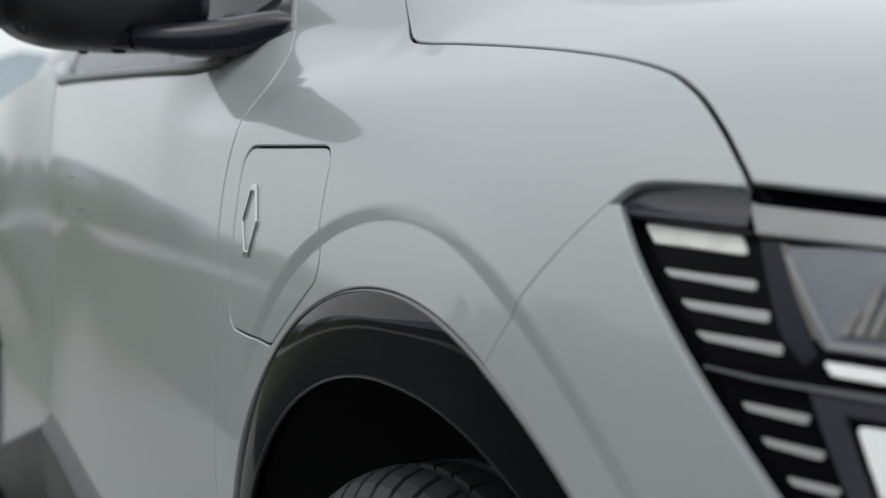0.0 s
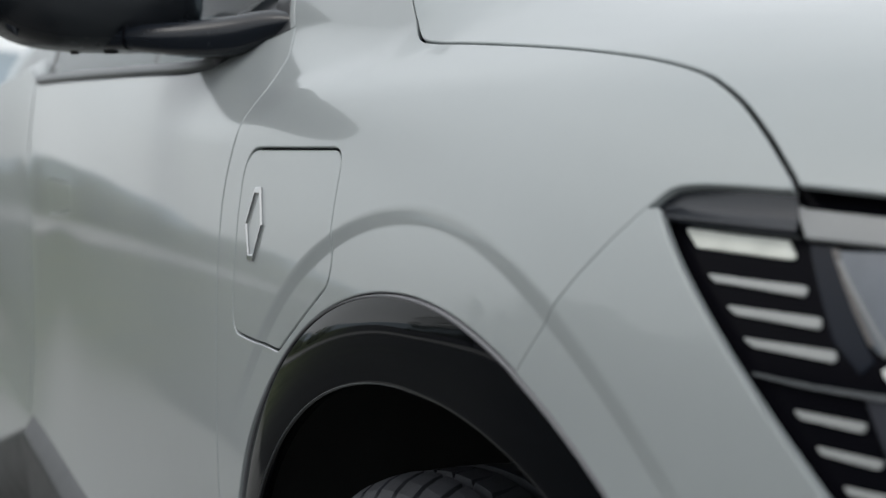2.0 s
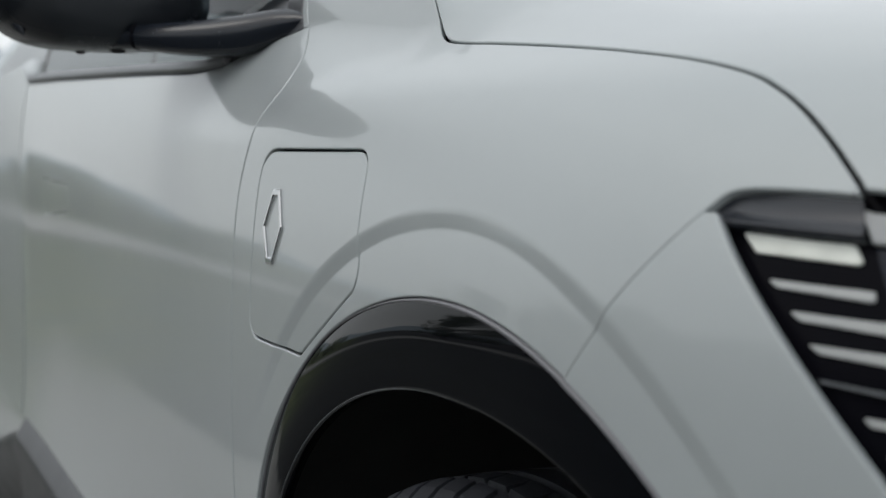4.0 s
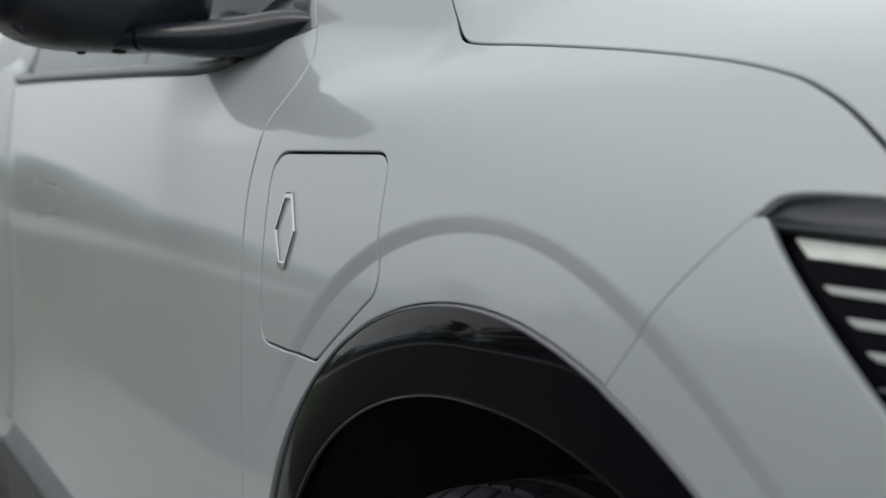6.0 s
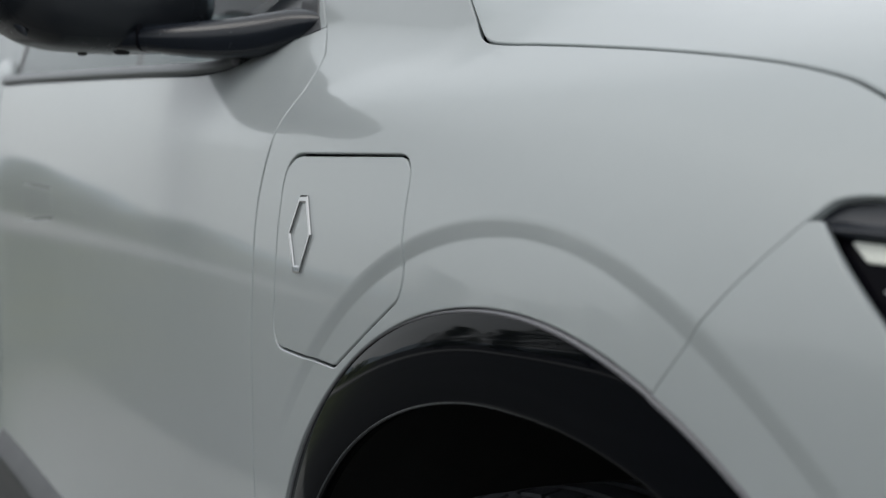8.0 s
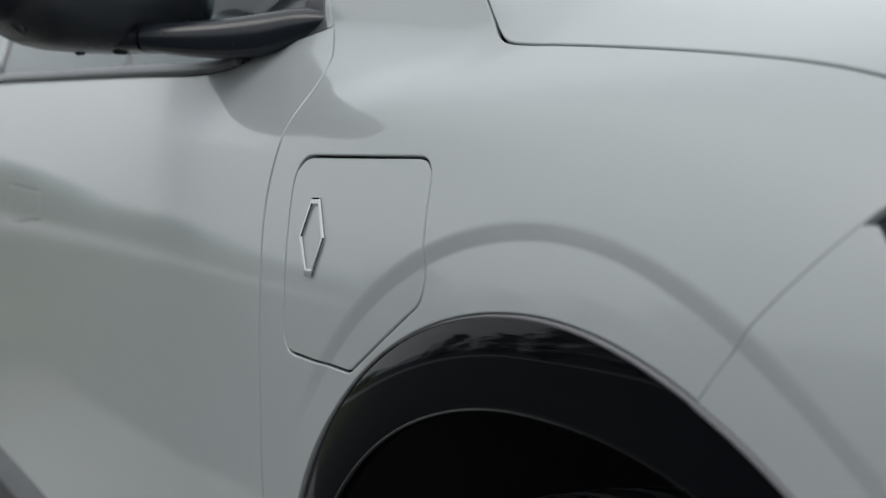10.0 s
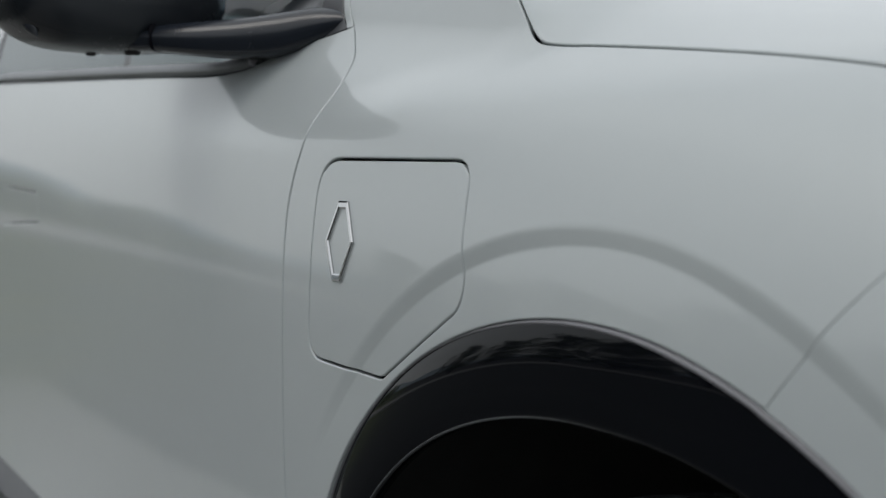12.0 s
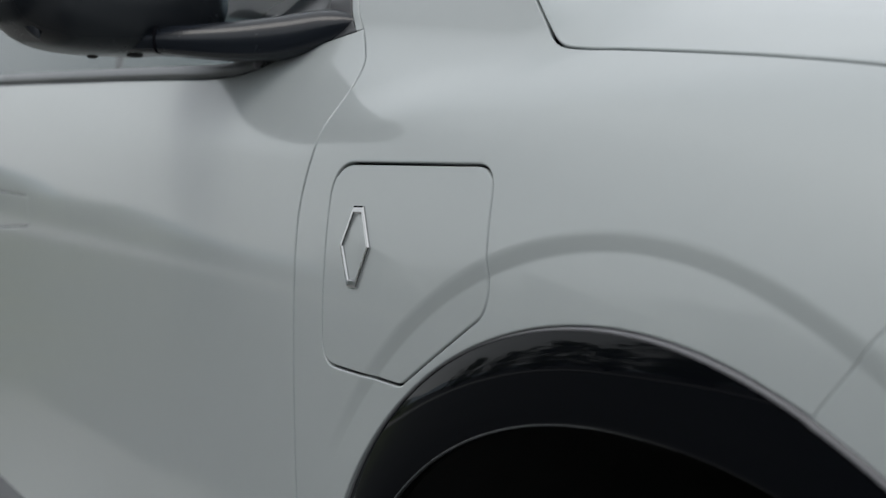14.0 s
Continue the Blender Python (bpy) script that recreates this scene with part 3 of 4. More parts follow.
# ---- wheel arch: gloss trim and liner ----
def trim_sweep(a):
    """How far the trim reaches into the opening at angle a, and how far its outer edge turns up."""
    f = min(max((a - 2) / 40, 0.0), 1.0)
    g = min(max((a + 2) / 24, 0.0), 1.0)
    return (0.0655 - 0.016 * (a / 60) ** 2) * (1 - 0.2 * f * f * (3 - 2 * f)), 0.24 - 0.13 * g * g * (3 - 2 * g)


def trim_depth(a, t):
    """The trim's face, gently rounded: flush with the wing at both edges."""
    reach, turn = trim_sweep(a)
    g = min(max((a + 2) / 24, 0.0), 1.0)
    bulge = 0.19 - 0.12 * g * g * (3 - 2 * g)
    return 0.0045 - reach * (turn * t - bulge * t * t)


def arch_trim():
    rows = []
    for i in range(161):
        a = -118 + 236 * i / 160
        x, z = arch_point(a)
        reach, _ = trim_sweep(a)
        l = math.hypot(x, z - 0.36)
        tx, tz = -x / l, -(z - 0.36) / l
        y = skin(x, height_to_s(x, z), 0, False).y
        row = []
        for k in range(25):
            t = k / 24
            row.append(Vector((x + tx * (0.001 + reach * t), y + trim_depth(a, t), z + tz * (0.001 + reach * t))))
        last = row[-1]
        q = 1 - 0.8 * min(max((a + 8) / 20, 0.0), 1.0)
        row.append(last + Vector((tx * 0.0015 * q, 0.0008 * q, tz * 0.0015 * q)))
        row.append(last + Vector((tx * 0.0022 * q, 0.0030 * q, tz * 0.0022 * q)))
        row.append(last + Vector((tx * 0.0005, 0.0120, tz * 0.0005)))
        row.append(last + Vector((-tx * 0.03, 0.016, -tz * 0.03)))
        rows.append(row)
    return strip_mesh("wheel_arch_trim", rows, flip=True)


link("wheel_arch_trim", arch_trim(), GLOSS, car, "gloss black wheel arch trim")


def arch_edge():
    """A slim bead that closes the painted edge of the opening."""
    rows = []
    for i in range(161):
        a = -112 + 214 * i / 160
        x, z = arch_point(a)
        l = math.hypot(x, z - 0.36)
        tx, tz = -x / l, -(z - 0.36) / l
        y = skin(x, height_to_s(x, z), 0, False).y
        k = min(max((a + 35) / 50, 0.1), 1.0) * (1.0 if a < SEAM_A else 1.2)
        rows.append([Vector((x + tx * r * k, y + d, z + tz * r * k)) for r, d in ((0.0006, 0.009), (0.0012, 0.0042), (0.0024, 0.0030), (0.0044, 0.0034), (0.0058, 0.0050), (0.0062, 0.0080), (0.0040, 0.0160))])
    return strip_mesh("arch_edge", rows, flip=True)


link("arch_edge", arch_edge(), BEAD, car, "grey bead round the wheel opening")


def rim_line():
    rows = []
    for i in range(121):
        a = -112 + 124 * i / 120
        x, z = arch_point(a)
        reach, _ = trim_sweep(a)
        r, d = 0.001 + reach, trim_depth(a, 1.0)
        l = math.hypot(x, z - 0.36)
        tx, tz = -x / l, -(z - 0.36) / l
        y = skin(x, height_to_s(x, z), 0, False).y
        thin = 0.0007 * min(max((10 - a) / 30, 0.1), 1.0)
        c = Vector((x + tx * (r + 0.0006), y + d, z + tz * (r + 0.0006)))
        rows.append([c + Vector((tx * thin * math.cos(q), thin * math.sin(q), tz * thin * math.cos(q))) for q in (0, 1.05, 2.1, 3.14, 4.19, 5.24, 6.28)])
    return strip_mesh("liner_edge", rows)


link("liner_edge", rim_line(), LIP, car)


def arch_liner():
    rows = []
    for i in range(61):
        a = -120 + 240 * i / 60
        x, z = arch_point(a)
        rows.append([Vector((x * k, y, 0.40 + (z - 0.40) * k)) for k, y in ((1.03, -0.898), (1.04, -0.86), (1.05, -0.75), (1.05, -0.60), (0.9, -0.56), (0.3, -0.555))])
    return strip_mesh("wheel_arch_liner", rows, flip=True)


link("wheel_arch_liner", arch_liner(), MATTE, car)

# ---- badge on the flap ----
def badge():
    cx, cz, w, h = -0.3435, 0.796, 0.0255, 0.0335
    def ring(k, drop):
        q = [(-0.31, 1), (0.31, 1), (1, 0.0), (0.31, -1), (-0.31, -1), (-1, 0.0)]
        return [skin(cx + a * (w - k), height_to_s(cx + a * (w - k), cz + b * (h - k * 1.25)), -drop) for a, b in q]
    rows = [ring(0, -0.001), ring(0, 0.0016), ring(0.0012, 0.0024), ring(0.0040, 0.0024), ring(0.0052, 0.0014), ring(0.0052, -0.001)]
    bm = bmesh.new()
    vs = [[bm.verts.new(p) for p in r] for r in rows]
    for a, b in zip(vs, vs[1:]):
        for i in range(6):
            bm.faces.new((a[i], a[(i + 1) % 6], b[(i + 1) % 6], b[i]))
    return bm


part("badge", badge(), CHROME, flap, "chrome diamond-shaped outline badge", smooth=False)

# ---- headlamp ----
lamp_thing = new("headlamp")
lamp_thing.parent = car
tagged(lamp_thing, "black headlamp with pale slanted bars")
lamp_loop = [(0.262, 0.845), (0.30, 0.853), (0.42, 0.85), (0.60, 0.835), (0.72, 0.81), (0.74, 0.55), (0.52, 0.57), (0.40, 0.695), (0.33, 0.765), (0.28, 0.812)]
link("lamp_housing", panel_mesh("lamp_housing", densify(lamp_loop, 0.01), grid=0.02, lip=0, inset=0.014, step=False), LAMP_BLACK, lamp_thing)


def skin_slab(name, loop, low, high, mat, parent, label="", tilt=None, edge=0.0012):
    """A raised piece on the skin with bevelled edges; low and high: how far under the skin its foot and face lie."""
    mid = np.mean(np.array(loop), axis=0)
    def ring(k, d):
        out_ring = []
        for x, z in loop:
            v = np.array((x, z)) - mid
            l = np.linalg.norm(v)
            q = mid + v * (1 - k / max(l, 1e-6) * min(1.0, l / 0.006))
            dd = d + (tilt(q[0], q[1]) if tilt else 0)
            out_ring.append(skin(q[0], height_to_s(q[0], q[1]), dd, False))
        return out_ring
    rings = [ring(0, low), ring(0, high + edge), ring(edge, high)]
    bm = bmesh.new()
    vs = [[bm.verts.new(p) for p in r] for r in rings]
    n = len(loop)
    for a, b in zip(vs, vs[1:]):
        for i in range(n):
            bm.faces.new((a[i], a[(i + 1) % n], b[(i + 1) % n], b[i]))
    bm.faces.new(vs[-1])
    bmesh.ops.triangulate(bm, faces=[f for f in bm.faces if len(f.verts) > 4])
    return part(name, bm, mat, parent, label, smooth=False)


def skin_plate(name, loop, face, mat, parent, label=""):
    return link(name, panel_mesh(name, densify(loop, 0.006), grid=0.012, gap=0, lip=0.0009, depth=0.003, inset=face, step=False), mat, parent, label)


BARS = [((0.3127, 0.8135), (0.3876, 0.8089), (0.3982, 0.7981), (0.3273, 0.8022)), ((0.3404, 0.7893), (0.4085, 0.7860), (0.4100, 0.7803), (0.3486, 0.7848)),
        ((0.3593, 0.7736), (0.4220, 0.7708), (0.4237, 0.7646), (0.3689, 0.7685)), ((0.3751, 0.7577), (0.4347, 0.7551), (0.4361, 0.7490), (0.3852, 0.7528)),
        ((0.4150, 0.7246), (0.4583, 0.7223), (0.4567, 0.7171), (0.4204, 0.7202)), ((0.4300, 0.7085), (0.4691, 0.7056), (0.4672, 0.7010), (0.4352, 0.7043)),
        ((0.4473, 0.6913), (0.4793, 0.6895), (0.4771, 0.6848), (0.4518, 0.6872)), ((0.4640, 0.6745), (0.4890, 0.6730), (0.4868, 0.6685), (0.4680, 0.6705))]
for bar_corners in BARS:
    broad = bar_corners[0][1] > 0.8
    up = max(0.0036 - 0.050 * (0.8135 - bar_corners[0][1]), -0.0034)
    loop = rounded([(x - 0.0105, z + up, r) for (x, z), r in zip(bar_corners, (0.0012, 0.0022, 0.0026, 0.0022))], 0.003)
    skin_slab("lamp_bar", loop, 0.0150, 0.0125, DRL_BAR if broad else BAR, lamp_thing, "broad white lamp bar" if broad else "pale grey lamp bar", edge=0.0009)
# sloped smoked cover above the bars
cover_rows = []
for i in range(29):
    x = 0.2835 + 0.0895 * i / 28
    up = 0.8345 if x > 0.30 else 0.8345 - 0.0095 * ((0.30 - x) / 0.0165) ** 2
    low = 0.8200 - 0.072 * (x - 0.283)
    row = []
    for k in range(9):
        xx = x + 0.0125 * (k / 8) * (i / 28)
        row.append(skin(xx, height_to_s(xx, up + (low - up) * k / 8), 0.0052 + 0.0035 * math.sin(math.pi * k / 8) - 0.0012 * k / 8, False))
    xx = x + 0.0125 * i / 28
    row.append(skin(xx, height_to_s(xx, low - 0.0008), 0.014, False))
    cover_rows.append(row)
link("lamp_cover", strip_mesh("lamp_cover", cover_rows), SMOKE, lamp_thing, "smoked glossy lamp cover strip")
# slim rib between the upper and lower rows of bars
rib = densify([(0.3790, 0.7402), (0.4138, 0.7375), (0.4529, 0.7362), (0.4872, 0.7352), (0.56, 0.732), (0.56, 0.7280), (0.4877, 0.7318), (0.4535, 0.7334), (0.4143, 0.7354), (0.3800, 0.7388)], 0.02)
skin_slab("lamp_rib", rib, 0.0150, 0.0095, TRIM, lamp_thing, edge=0.0006)
# the blue-black bezel between the bars and the lens
skin_plate("bezel", [(0.3895, 0.8110), (0.4060, 0.8105), (0.4460, 0.7520), (0.4400, 0.7450), (0.4220, 0.7600), (0.4040, 0.7890)], 0.0128, BEZEL, lamp_thing, "blue-black lamp bezel")
# the lens beyond the bars: frame, edges, reflector, prisms and lit strips
skin_plate("lens_frame", [(0.3735, 0.8300), (0.3815, 0.8280), (0.4536, 0.8225), (0.58, 0.811), (0.58, 0.797), (0.46, 0.8085), (0.3890, 0.8125)], 0.0085, FRAME, lamp_thing, "pale grey lamp frame strip")
skin_plate("lens_edge", [(0.4045, 0.8085), (0.4085, 0.8085), (0.4455, 0.7600), (0.4420, 0.7600)], 0.0112, LENS_EDGE, lamp_thing)
skin_plate("reflector", [(0.4085, 0.8075), (0.46, 0.8085), (0.58, 0.797), (0.58, 0.751), (0.456, 0.7565), (0.4465, 0.757)], 0.0120, LENS, lamp_thing, "grey lamp reflector behind clear lens")
skin_plate("lens_edge", [(0.4105, 0.8025), (0.4135, 0.8025), (0.4535, 0.7580), (0.4510, 0.7580)], 0.0108, FRAME, lamp_thing)
for i in range(7):
    x = 0.4565 + 0.0075 * i
    h = 0.012 + 0.0045 * ((i * 3) % 4)
    skin_slab("prism", [(x, 0.7625), (x + 0.0058, 0.7620), (x + 0.0082, 0.7625 + h), (x + 0.0050, 0.7660 + h)], 0.0128, 0.0090, PRISM, lamp_thing)
skin_plate("reflector_shelf", [(0.4515, 0.7585), (0.58, 0.7535), (0.58, 0.7505), (0.4505, 0.7555)], 0.0095, FRAME, lamp_thing)
skin_slab("lit_strip", rounded([(0.4500, 0.7495, 0.003), (0.56, 0.744, 0.003), (0.56, 0.7365, 0.003), (0.4565, 0.7425, 0.003)], 0.006), 0.015, 0.010, DRL, lamp_thing, "lit white lamp strip")
skin_plate("lower_frame", [(0.4455, 0.7330), (0.470, 0.7325), (0.58, 0.727), (0.58, 0.719), (0.4665, 0.7235), (0.496, 0.664), (0.4835, 0.664)], 0.0115, EDGE, lamp_thing)
skin_slab("lower_lamp", rounded([(0.4735, 0.7195, 0.003), (0.58, 0.715, 0.003), (0.58, 0.668, 0.003), (0.4985, 0.668, 0.003)], 0.008), 0.015, 0.0108, DRL, lamp_thing, "lit lower lamp")

# ---- wheels ----
WHEEL_Z, WHEEL_R = 0.276, 0.343


def tyre(width=0.208):
    """A tyre round y, with sidewall, rounded shoulder, long grooves and slanted cuts in the tread."""
    half = width / 2
    prof = [(-half * 0.86, 0.70), (-half * 0.98, 0.76), (-half * 1.04, 0.84), (-half * 1.02, 0.895), (-half * 0.97, 0.93), (-half * 0.89, 0.957), (-half * 0.78, 0.977), (-half * 0.66, 0.988)]
    tread = []
    for c in (-0.52, -0.18, 0.18, 0.52):
        tread += [(half * (c - 0.05), 0.998 - 0.02 * c * c), (half * (c - 0.04), 0.972), (half * (c + 0.04), 0.972), (half * (c + 0.05), 0.998 - 0.02 * c * c)]
    prof += tread + [(-a, b) for a, b in prof[::-1]]
    n, cell = 540, 9
    rows = []
    for i in range(n + 1):
        a = 2 * math.pi * i / n
        cutting = i % cell == 0
        row = []
        for k, (y, r) in enumerate(prof):
            lean = 0.16 * (abs(y) / half) ** 1.4
            rr = r - (0.014 if cutting and 4 <= k <= len(prof) - 5 and abs(y) > half * 0.24 else 0)
            row.append(Vector((WHEEL_R * rr * math.sin(a + lean), y, WHEEL_R * rr * math.cos(a + lean))))
        rows.append(row)
    me = strip_mesh("tyre", rows)
    me.polygons.foreach_set("use_smooth", [False] * len(me.polygons))
    return me


def rim_mesh():
    rows = []
    for i in range(97):
        a = 2 * math.pi * i / 96
        spoke = 0.5 + 0.5 * math.cos(5 * a)
        rows.append([Vector((WHEEL_R * r * math.sin(a), y - (0.035 * spoke if 0.1 < r < 0.6 else 0), WHEEL_R * r * math.cos(a)))
                     for r, y in ((0.72, -0.098), (0.69, -0.098), (0.67, -0.07), (0.62, -0.045), (0.45, -0.035), (0.22, -0.03), (0.08, -0.055), (0.0, -0.058))])
    return strip_mesh("rim", rows)


def wheel(x, y, side):
    w = new("wheel")
    w.parent = car
    w.location = (x, y, WHEEL_Z)
    link("tyre", TYRE, RUBBER, w, "black tyre with a cut tread") if not TYRE.materials else setup("tyre", TYRE, w)
    r = link("rim", RIM, ALLOY, w) if not RIM.materials else setup("rim", RIM, w)
    if side > 0:
        r.rotation_euler = (0, 0, math.pi)
    return w


def setup(name, me, parent):
    ob = new(name, me)
    ob.parent = parent
    return ob


TYRE, RIM = tyre(), rim_mesh()
for x in (0.0, REAR_X):
    wheel(x - 0.02, -0.806, -1)
    wheel(x - 0.02, 0.806, 1)

# ---- door mirror ----
mirror = new("door_mirror")
mirror.parent = car
tagged(mirror, "gloss black door mirror on a slim arm")


def superloop(c, u, v, a, b, power, n=40):
    out_loop = []
    for i in range(n):
        t = 2 * math.pi * i / n
        p, q = math.cos(t), math.sin(t)
        out_loop.append(Vector(c) + Vector(u) * a * math.copysign(abs(p) ** power, p) + Vector(v) * b * math.copysign(abs(q) ** power, q))
    return out_loop


def housing():
    rings = []
    for i in range(25):
        t = -1 + 2 * i / 24
        y = -0.985 + 0.121 * math.copysign(abs(math.sin(t * math.pi / 2)), t)
        k = max(1 - abs(math.sin(t * math.pi / 2)) ** 3.2, 0.0) ** 0.5
        k = max(k, 0.02)
        low = 0.9755 + 0.05 * (1 - k)
        high = 1.108 - 0.045 * (1 - k)
        rings.append(superloop((-0.735 - 0.03 * t, y, (low + high) / 2), (1, 0.15, 0), (0, 0, 1), 0.062 * (0.4 + 0.6 * k), (high - low) / 2, 0.62))
    return tube_mesh("housing", rings)


part("housing", housing(), HOUSING, mirror)



def indicator():
    """A slim clear lens let into the outer lower corner of the housing."""
    rings = []
    for i in range(9):
        t = -1 + i / 4
        k = math.sqrt(max(1 - t * t, 0.02))
        rings.append(superloop((-0.690 + 0.002 * t, -1.083 + 0.010 * t, 1.000 - 0.014 * t), (1, 0.3, 0), (0, 0.7, 0.7), 0.0075 * k, 0.0045 * k, 1, 16))
    return tube_mesh("indicator", rings)


part("indicator", indicator(), SMOKE, mirror, "clear indicator lens")


def arm():
    rings = []
    stations = [(-0.718, -0.962, 0.976, 1.002), (-0.700, -0.945, 0.9755, 1.004), (-0.660, -0.915, 0.970, 1.005), (-0.625, -0.885, 0.9665, 1.007), (-0.590, -0.855, 0.967, 1.011), (-0.560, -0.832, 0.975, 1.014), (-0.538, -0.816, 0.984, 1.011), (-0.520, -0.800, 0.993, 1.004)]
    outline = spline([(0.95, -0.45), (1.0, -0.12), (0.95, 0.30), (0.72, 0.72), (0.2, 0.95), (-0.5, 1.02), (-1.0, 0.9), (-1.0, -0.8), (-0.4, -1.0), (0.5, -0.98), (0.85, -0.8)], 0.16, True)
    u, v = Vector((0.72, -0.69, 0)), Vector((0, 0, 1))
    for x, y, low, high in spline(stations, 0.012):
        c = Vector((x, y, (low + high) / 2))
        rings.append([c + u * 0.030 * a + v * (high - low) / 2 * b for a, b in outline])
    return tube_mesh("arm", rings)


part("arm", arm(), ARM, mirror)


def collar():
    """The dark joint where the arm meets the housing."""
    rings = []
    for x, y, k in ((-0.6980, -0.9440, 0.97), (-0.6975, -0.9435, 1.025), (-0.6960, -0.9421, 1.025), (-0.6955, -0.9416, 0.97)):
        rings.append(superloop((x, y, 0.9893), (0.72, -0.69, 0), (0, 0, 1), 0.0305 * k, 0.0145 * k, 0.55, 36))
    return tube_mesh("collar", rings)


part("collar", collar(), LAMP_BLACK, mirror, "black joint of the mirror arm")
for x, y, r in ((-0.745, -1.002, 0.006), (-0.716, -0.968, 0.009)):
    part("drain_nub", tube_mesh("drain_nub", [superloop((x, y, z), (1, 0, 0), (0, 1, 0), r * k, r * k, 1, 16) for z, k in ((0.985, 1), (0.976, 1), (0.9735, 0.7))]), MATTE, mirror)
door_edge_loop = [p for p in DOOR_SEAM if p[1] > 0.9875]
door_edge_loop = door_edge_loop + [(x - 0.011, z - 0.001) for x, z in door_edge_loop[::-1]]
link("door_edge", panel_mesh("door_edge", densify(door_edge_loop, 0.006), grid=0.02, gap=0.0004, lip=0.0014), PAINT, car)
sail_loop = [(x - 0.0125, z - 0.001) for x, z in DOOR_SEAM if 0.992 < z] + [(-0.68, 1.07), (-0.72, 1.03), (-0.694, 0.957)] + [p for p in BELT if p[0] > -0.68][::-1]
link("sail", panel_mesh("sail", densify(sail_loop, 0.008), grid=0.02, gap=0.001, inset=0.001), SAIL, mirror, "satin dark grey mirror base")

# ---- belt trim and side glass ----
def belt_trim():
    rows = []
    for x, z in BELT:
        if x > -0.640 or x < -1.70:
            continue
        p = skin(x, height_to_s(x, z + 0.001), 0, False)
        rows.append([p + Vector((0, dy, dz)) for dy, dz in ((0.008, -0.002), (0.0005, -0.0015), (-0.0025, 0.001), (-0.003, 0.005), (-0.001, 0.010), (0.004, 0.0128), (0.012, 0.0135), (0.03, 0.0125))])
    return strip_mesh("belt_trim", rows)


link("belt_trim", belt_trim(), TRIM, car, "dark grey window belt trim")


def trim_end():
    """The pale joint that ends the belt trim below the mirror."""
    rings = []
    for x in (-0.6405, -0.6400, -0.6380, -0.6375):
        z = float(np.interp(-x, [-p[0] for p in BELT], [p[1] for p in BELT]))
        p = skin(x, height_to_s(x, z + 0.001), 0, False)
        k = 1.0 if x in (-0.6400, -0.6380) else 0.85
        rings.append([p + Vector((0, 0.006 + (dy - 0.006) * k, 0.006 + (dz - 0.006) * k)) for dy, dz in ((0.010, -0.002), (-0.0015, -0.0015), (-0.0045, 0.001), (-0.005, 0.006), (-0.003, 0.0115), (0.004, 0.0145), (0.012, 0.0145))])
    return tube_mesh("trim_end", rings)


part("trim_end", trim_end(), BEAD, car, "pale grey end joint of the belt trim")


def glass_sheet(x0, x1):
    rows = []
    for i in range(25):
        x = x0 + (x1 - x0) * i / 24
        z = np.interp(-x, [-p[0] for p in BELT], [p[1] for p in BELT])
        foot = glass_foot(x, float(z))
        roof = roof_edge(x)
        rows.append([foot.lerp(roof, k / 10) + Vector((0, -0.03 * math.sin(math.pi * k / 10), 0)) for k in range(11)])
    return strip_mesh("side_window", rows)


def glass_foot(x, z):
    back = max(-1.70 - x, 0.0)
    return skin(x, height_to_s(x, z), 0, False) + Vector((0, 0.018 + min(0.30 * back, 0.10) + 0.06 * max(back - 0.33, 0.0), 0.004 + 0.03 * min(back, 1)))


def roof_edge(x):
    """The top of the side windows, down the front pillar and the tail."""
    z = 1.415
    if x > -1.35:
        z = 1.415 - 0.42 * ((x + 1.35) / 0.80) ** 1.35
    if x < -2.3:
        z = 1.415 - 0.20 * ((-2.3 - x) / 0.8) ** 1.5
    return Vector((x, -0.645 - 0.20 * (1.415 - max(z, 1.2)) / 0.42 + min(0.24 * max(-1.70 - x, 0), 0.07) + 0.05 * max(-2.0 - x, 0), max(z, 0.99)))


link("side_window", glass_sheet(-0.66, -1.671), GLASS, car, "dark tinted side window")
link("side_window", glass_sheet(-1.76, -3.10), GLASS, car, "dark tinted side window")


def shoulder():
    rows = []
    for i in range(30):
        x = -1.71 - 1.75 * i / 29
        z = float(np.interp(-x, [-p[0] for p in BELT], [p[1] for p in BELT]))
        a = skin(x, height_to_s(x, z - 0.004), 0.002, False)
        b = glass_foot(x, z)
        rows.append([a.lerp(b, k / 8) + Vector((0, 0, 0.012 * math.sin(math.pi * k / 8))) for k in range(9)])
    return strip_mesh("shoulder", rows)


link("shoulder", shoulder(), PAINT, car)
link("centre_pillar", glass_sheet(-1.700, -1.762), PAINT, car)
link("pillar_trim", glass_sheet(-1.672, -1.699), SATIN, car)

belt_rows = [[Vector((-1.27 - 0.05 * q, -0.80 + 0.10 * q, 0.93 + 0.40 * q)) + Vector((dx, dy, 0)) for dx, dy in ((0.011, 0), (0.009, -0.002), (-0.009, -0.002), (-0.011, 0), (-0.009, 0.002), (0.009, 0.002), (0.011, 0))] for q in (0, 0.25, 0.5, 0.75, 1)]
link("seat_belt", strip_mesh("seat_belt", belt_rows), CABIN, car, "dark seat belt strap")

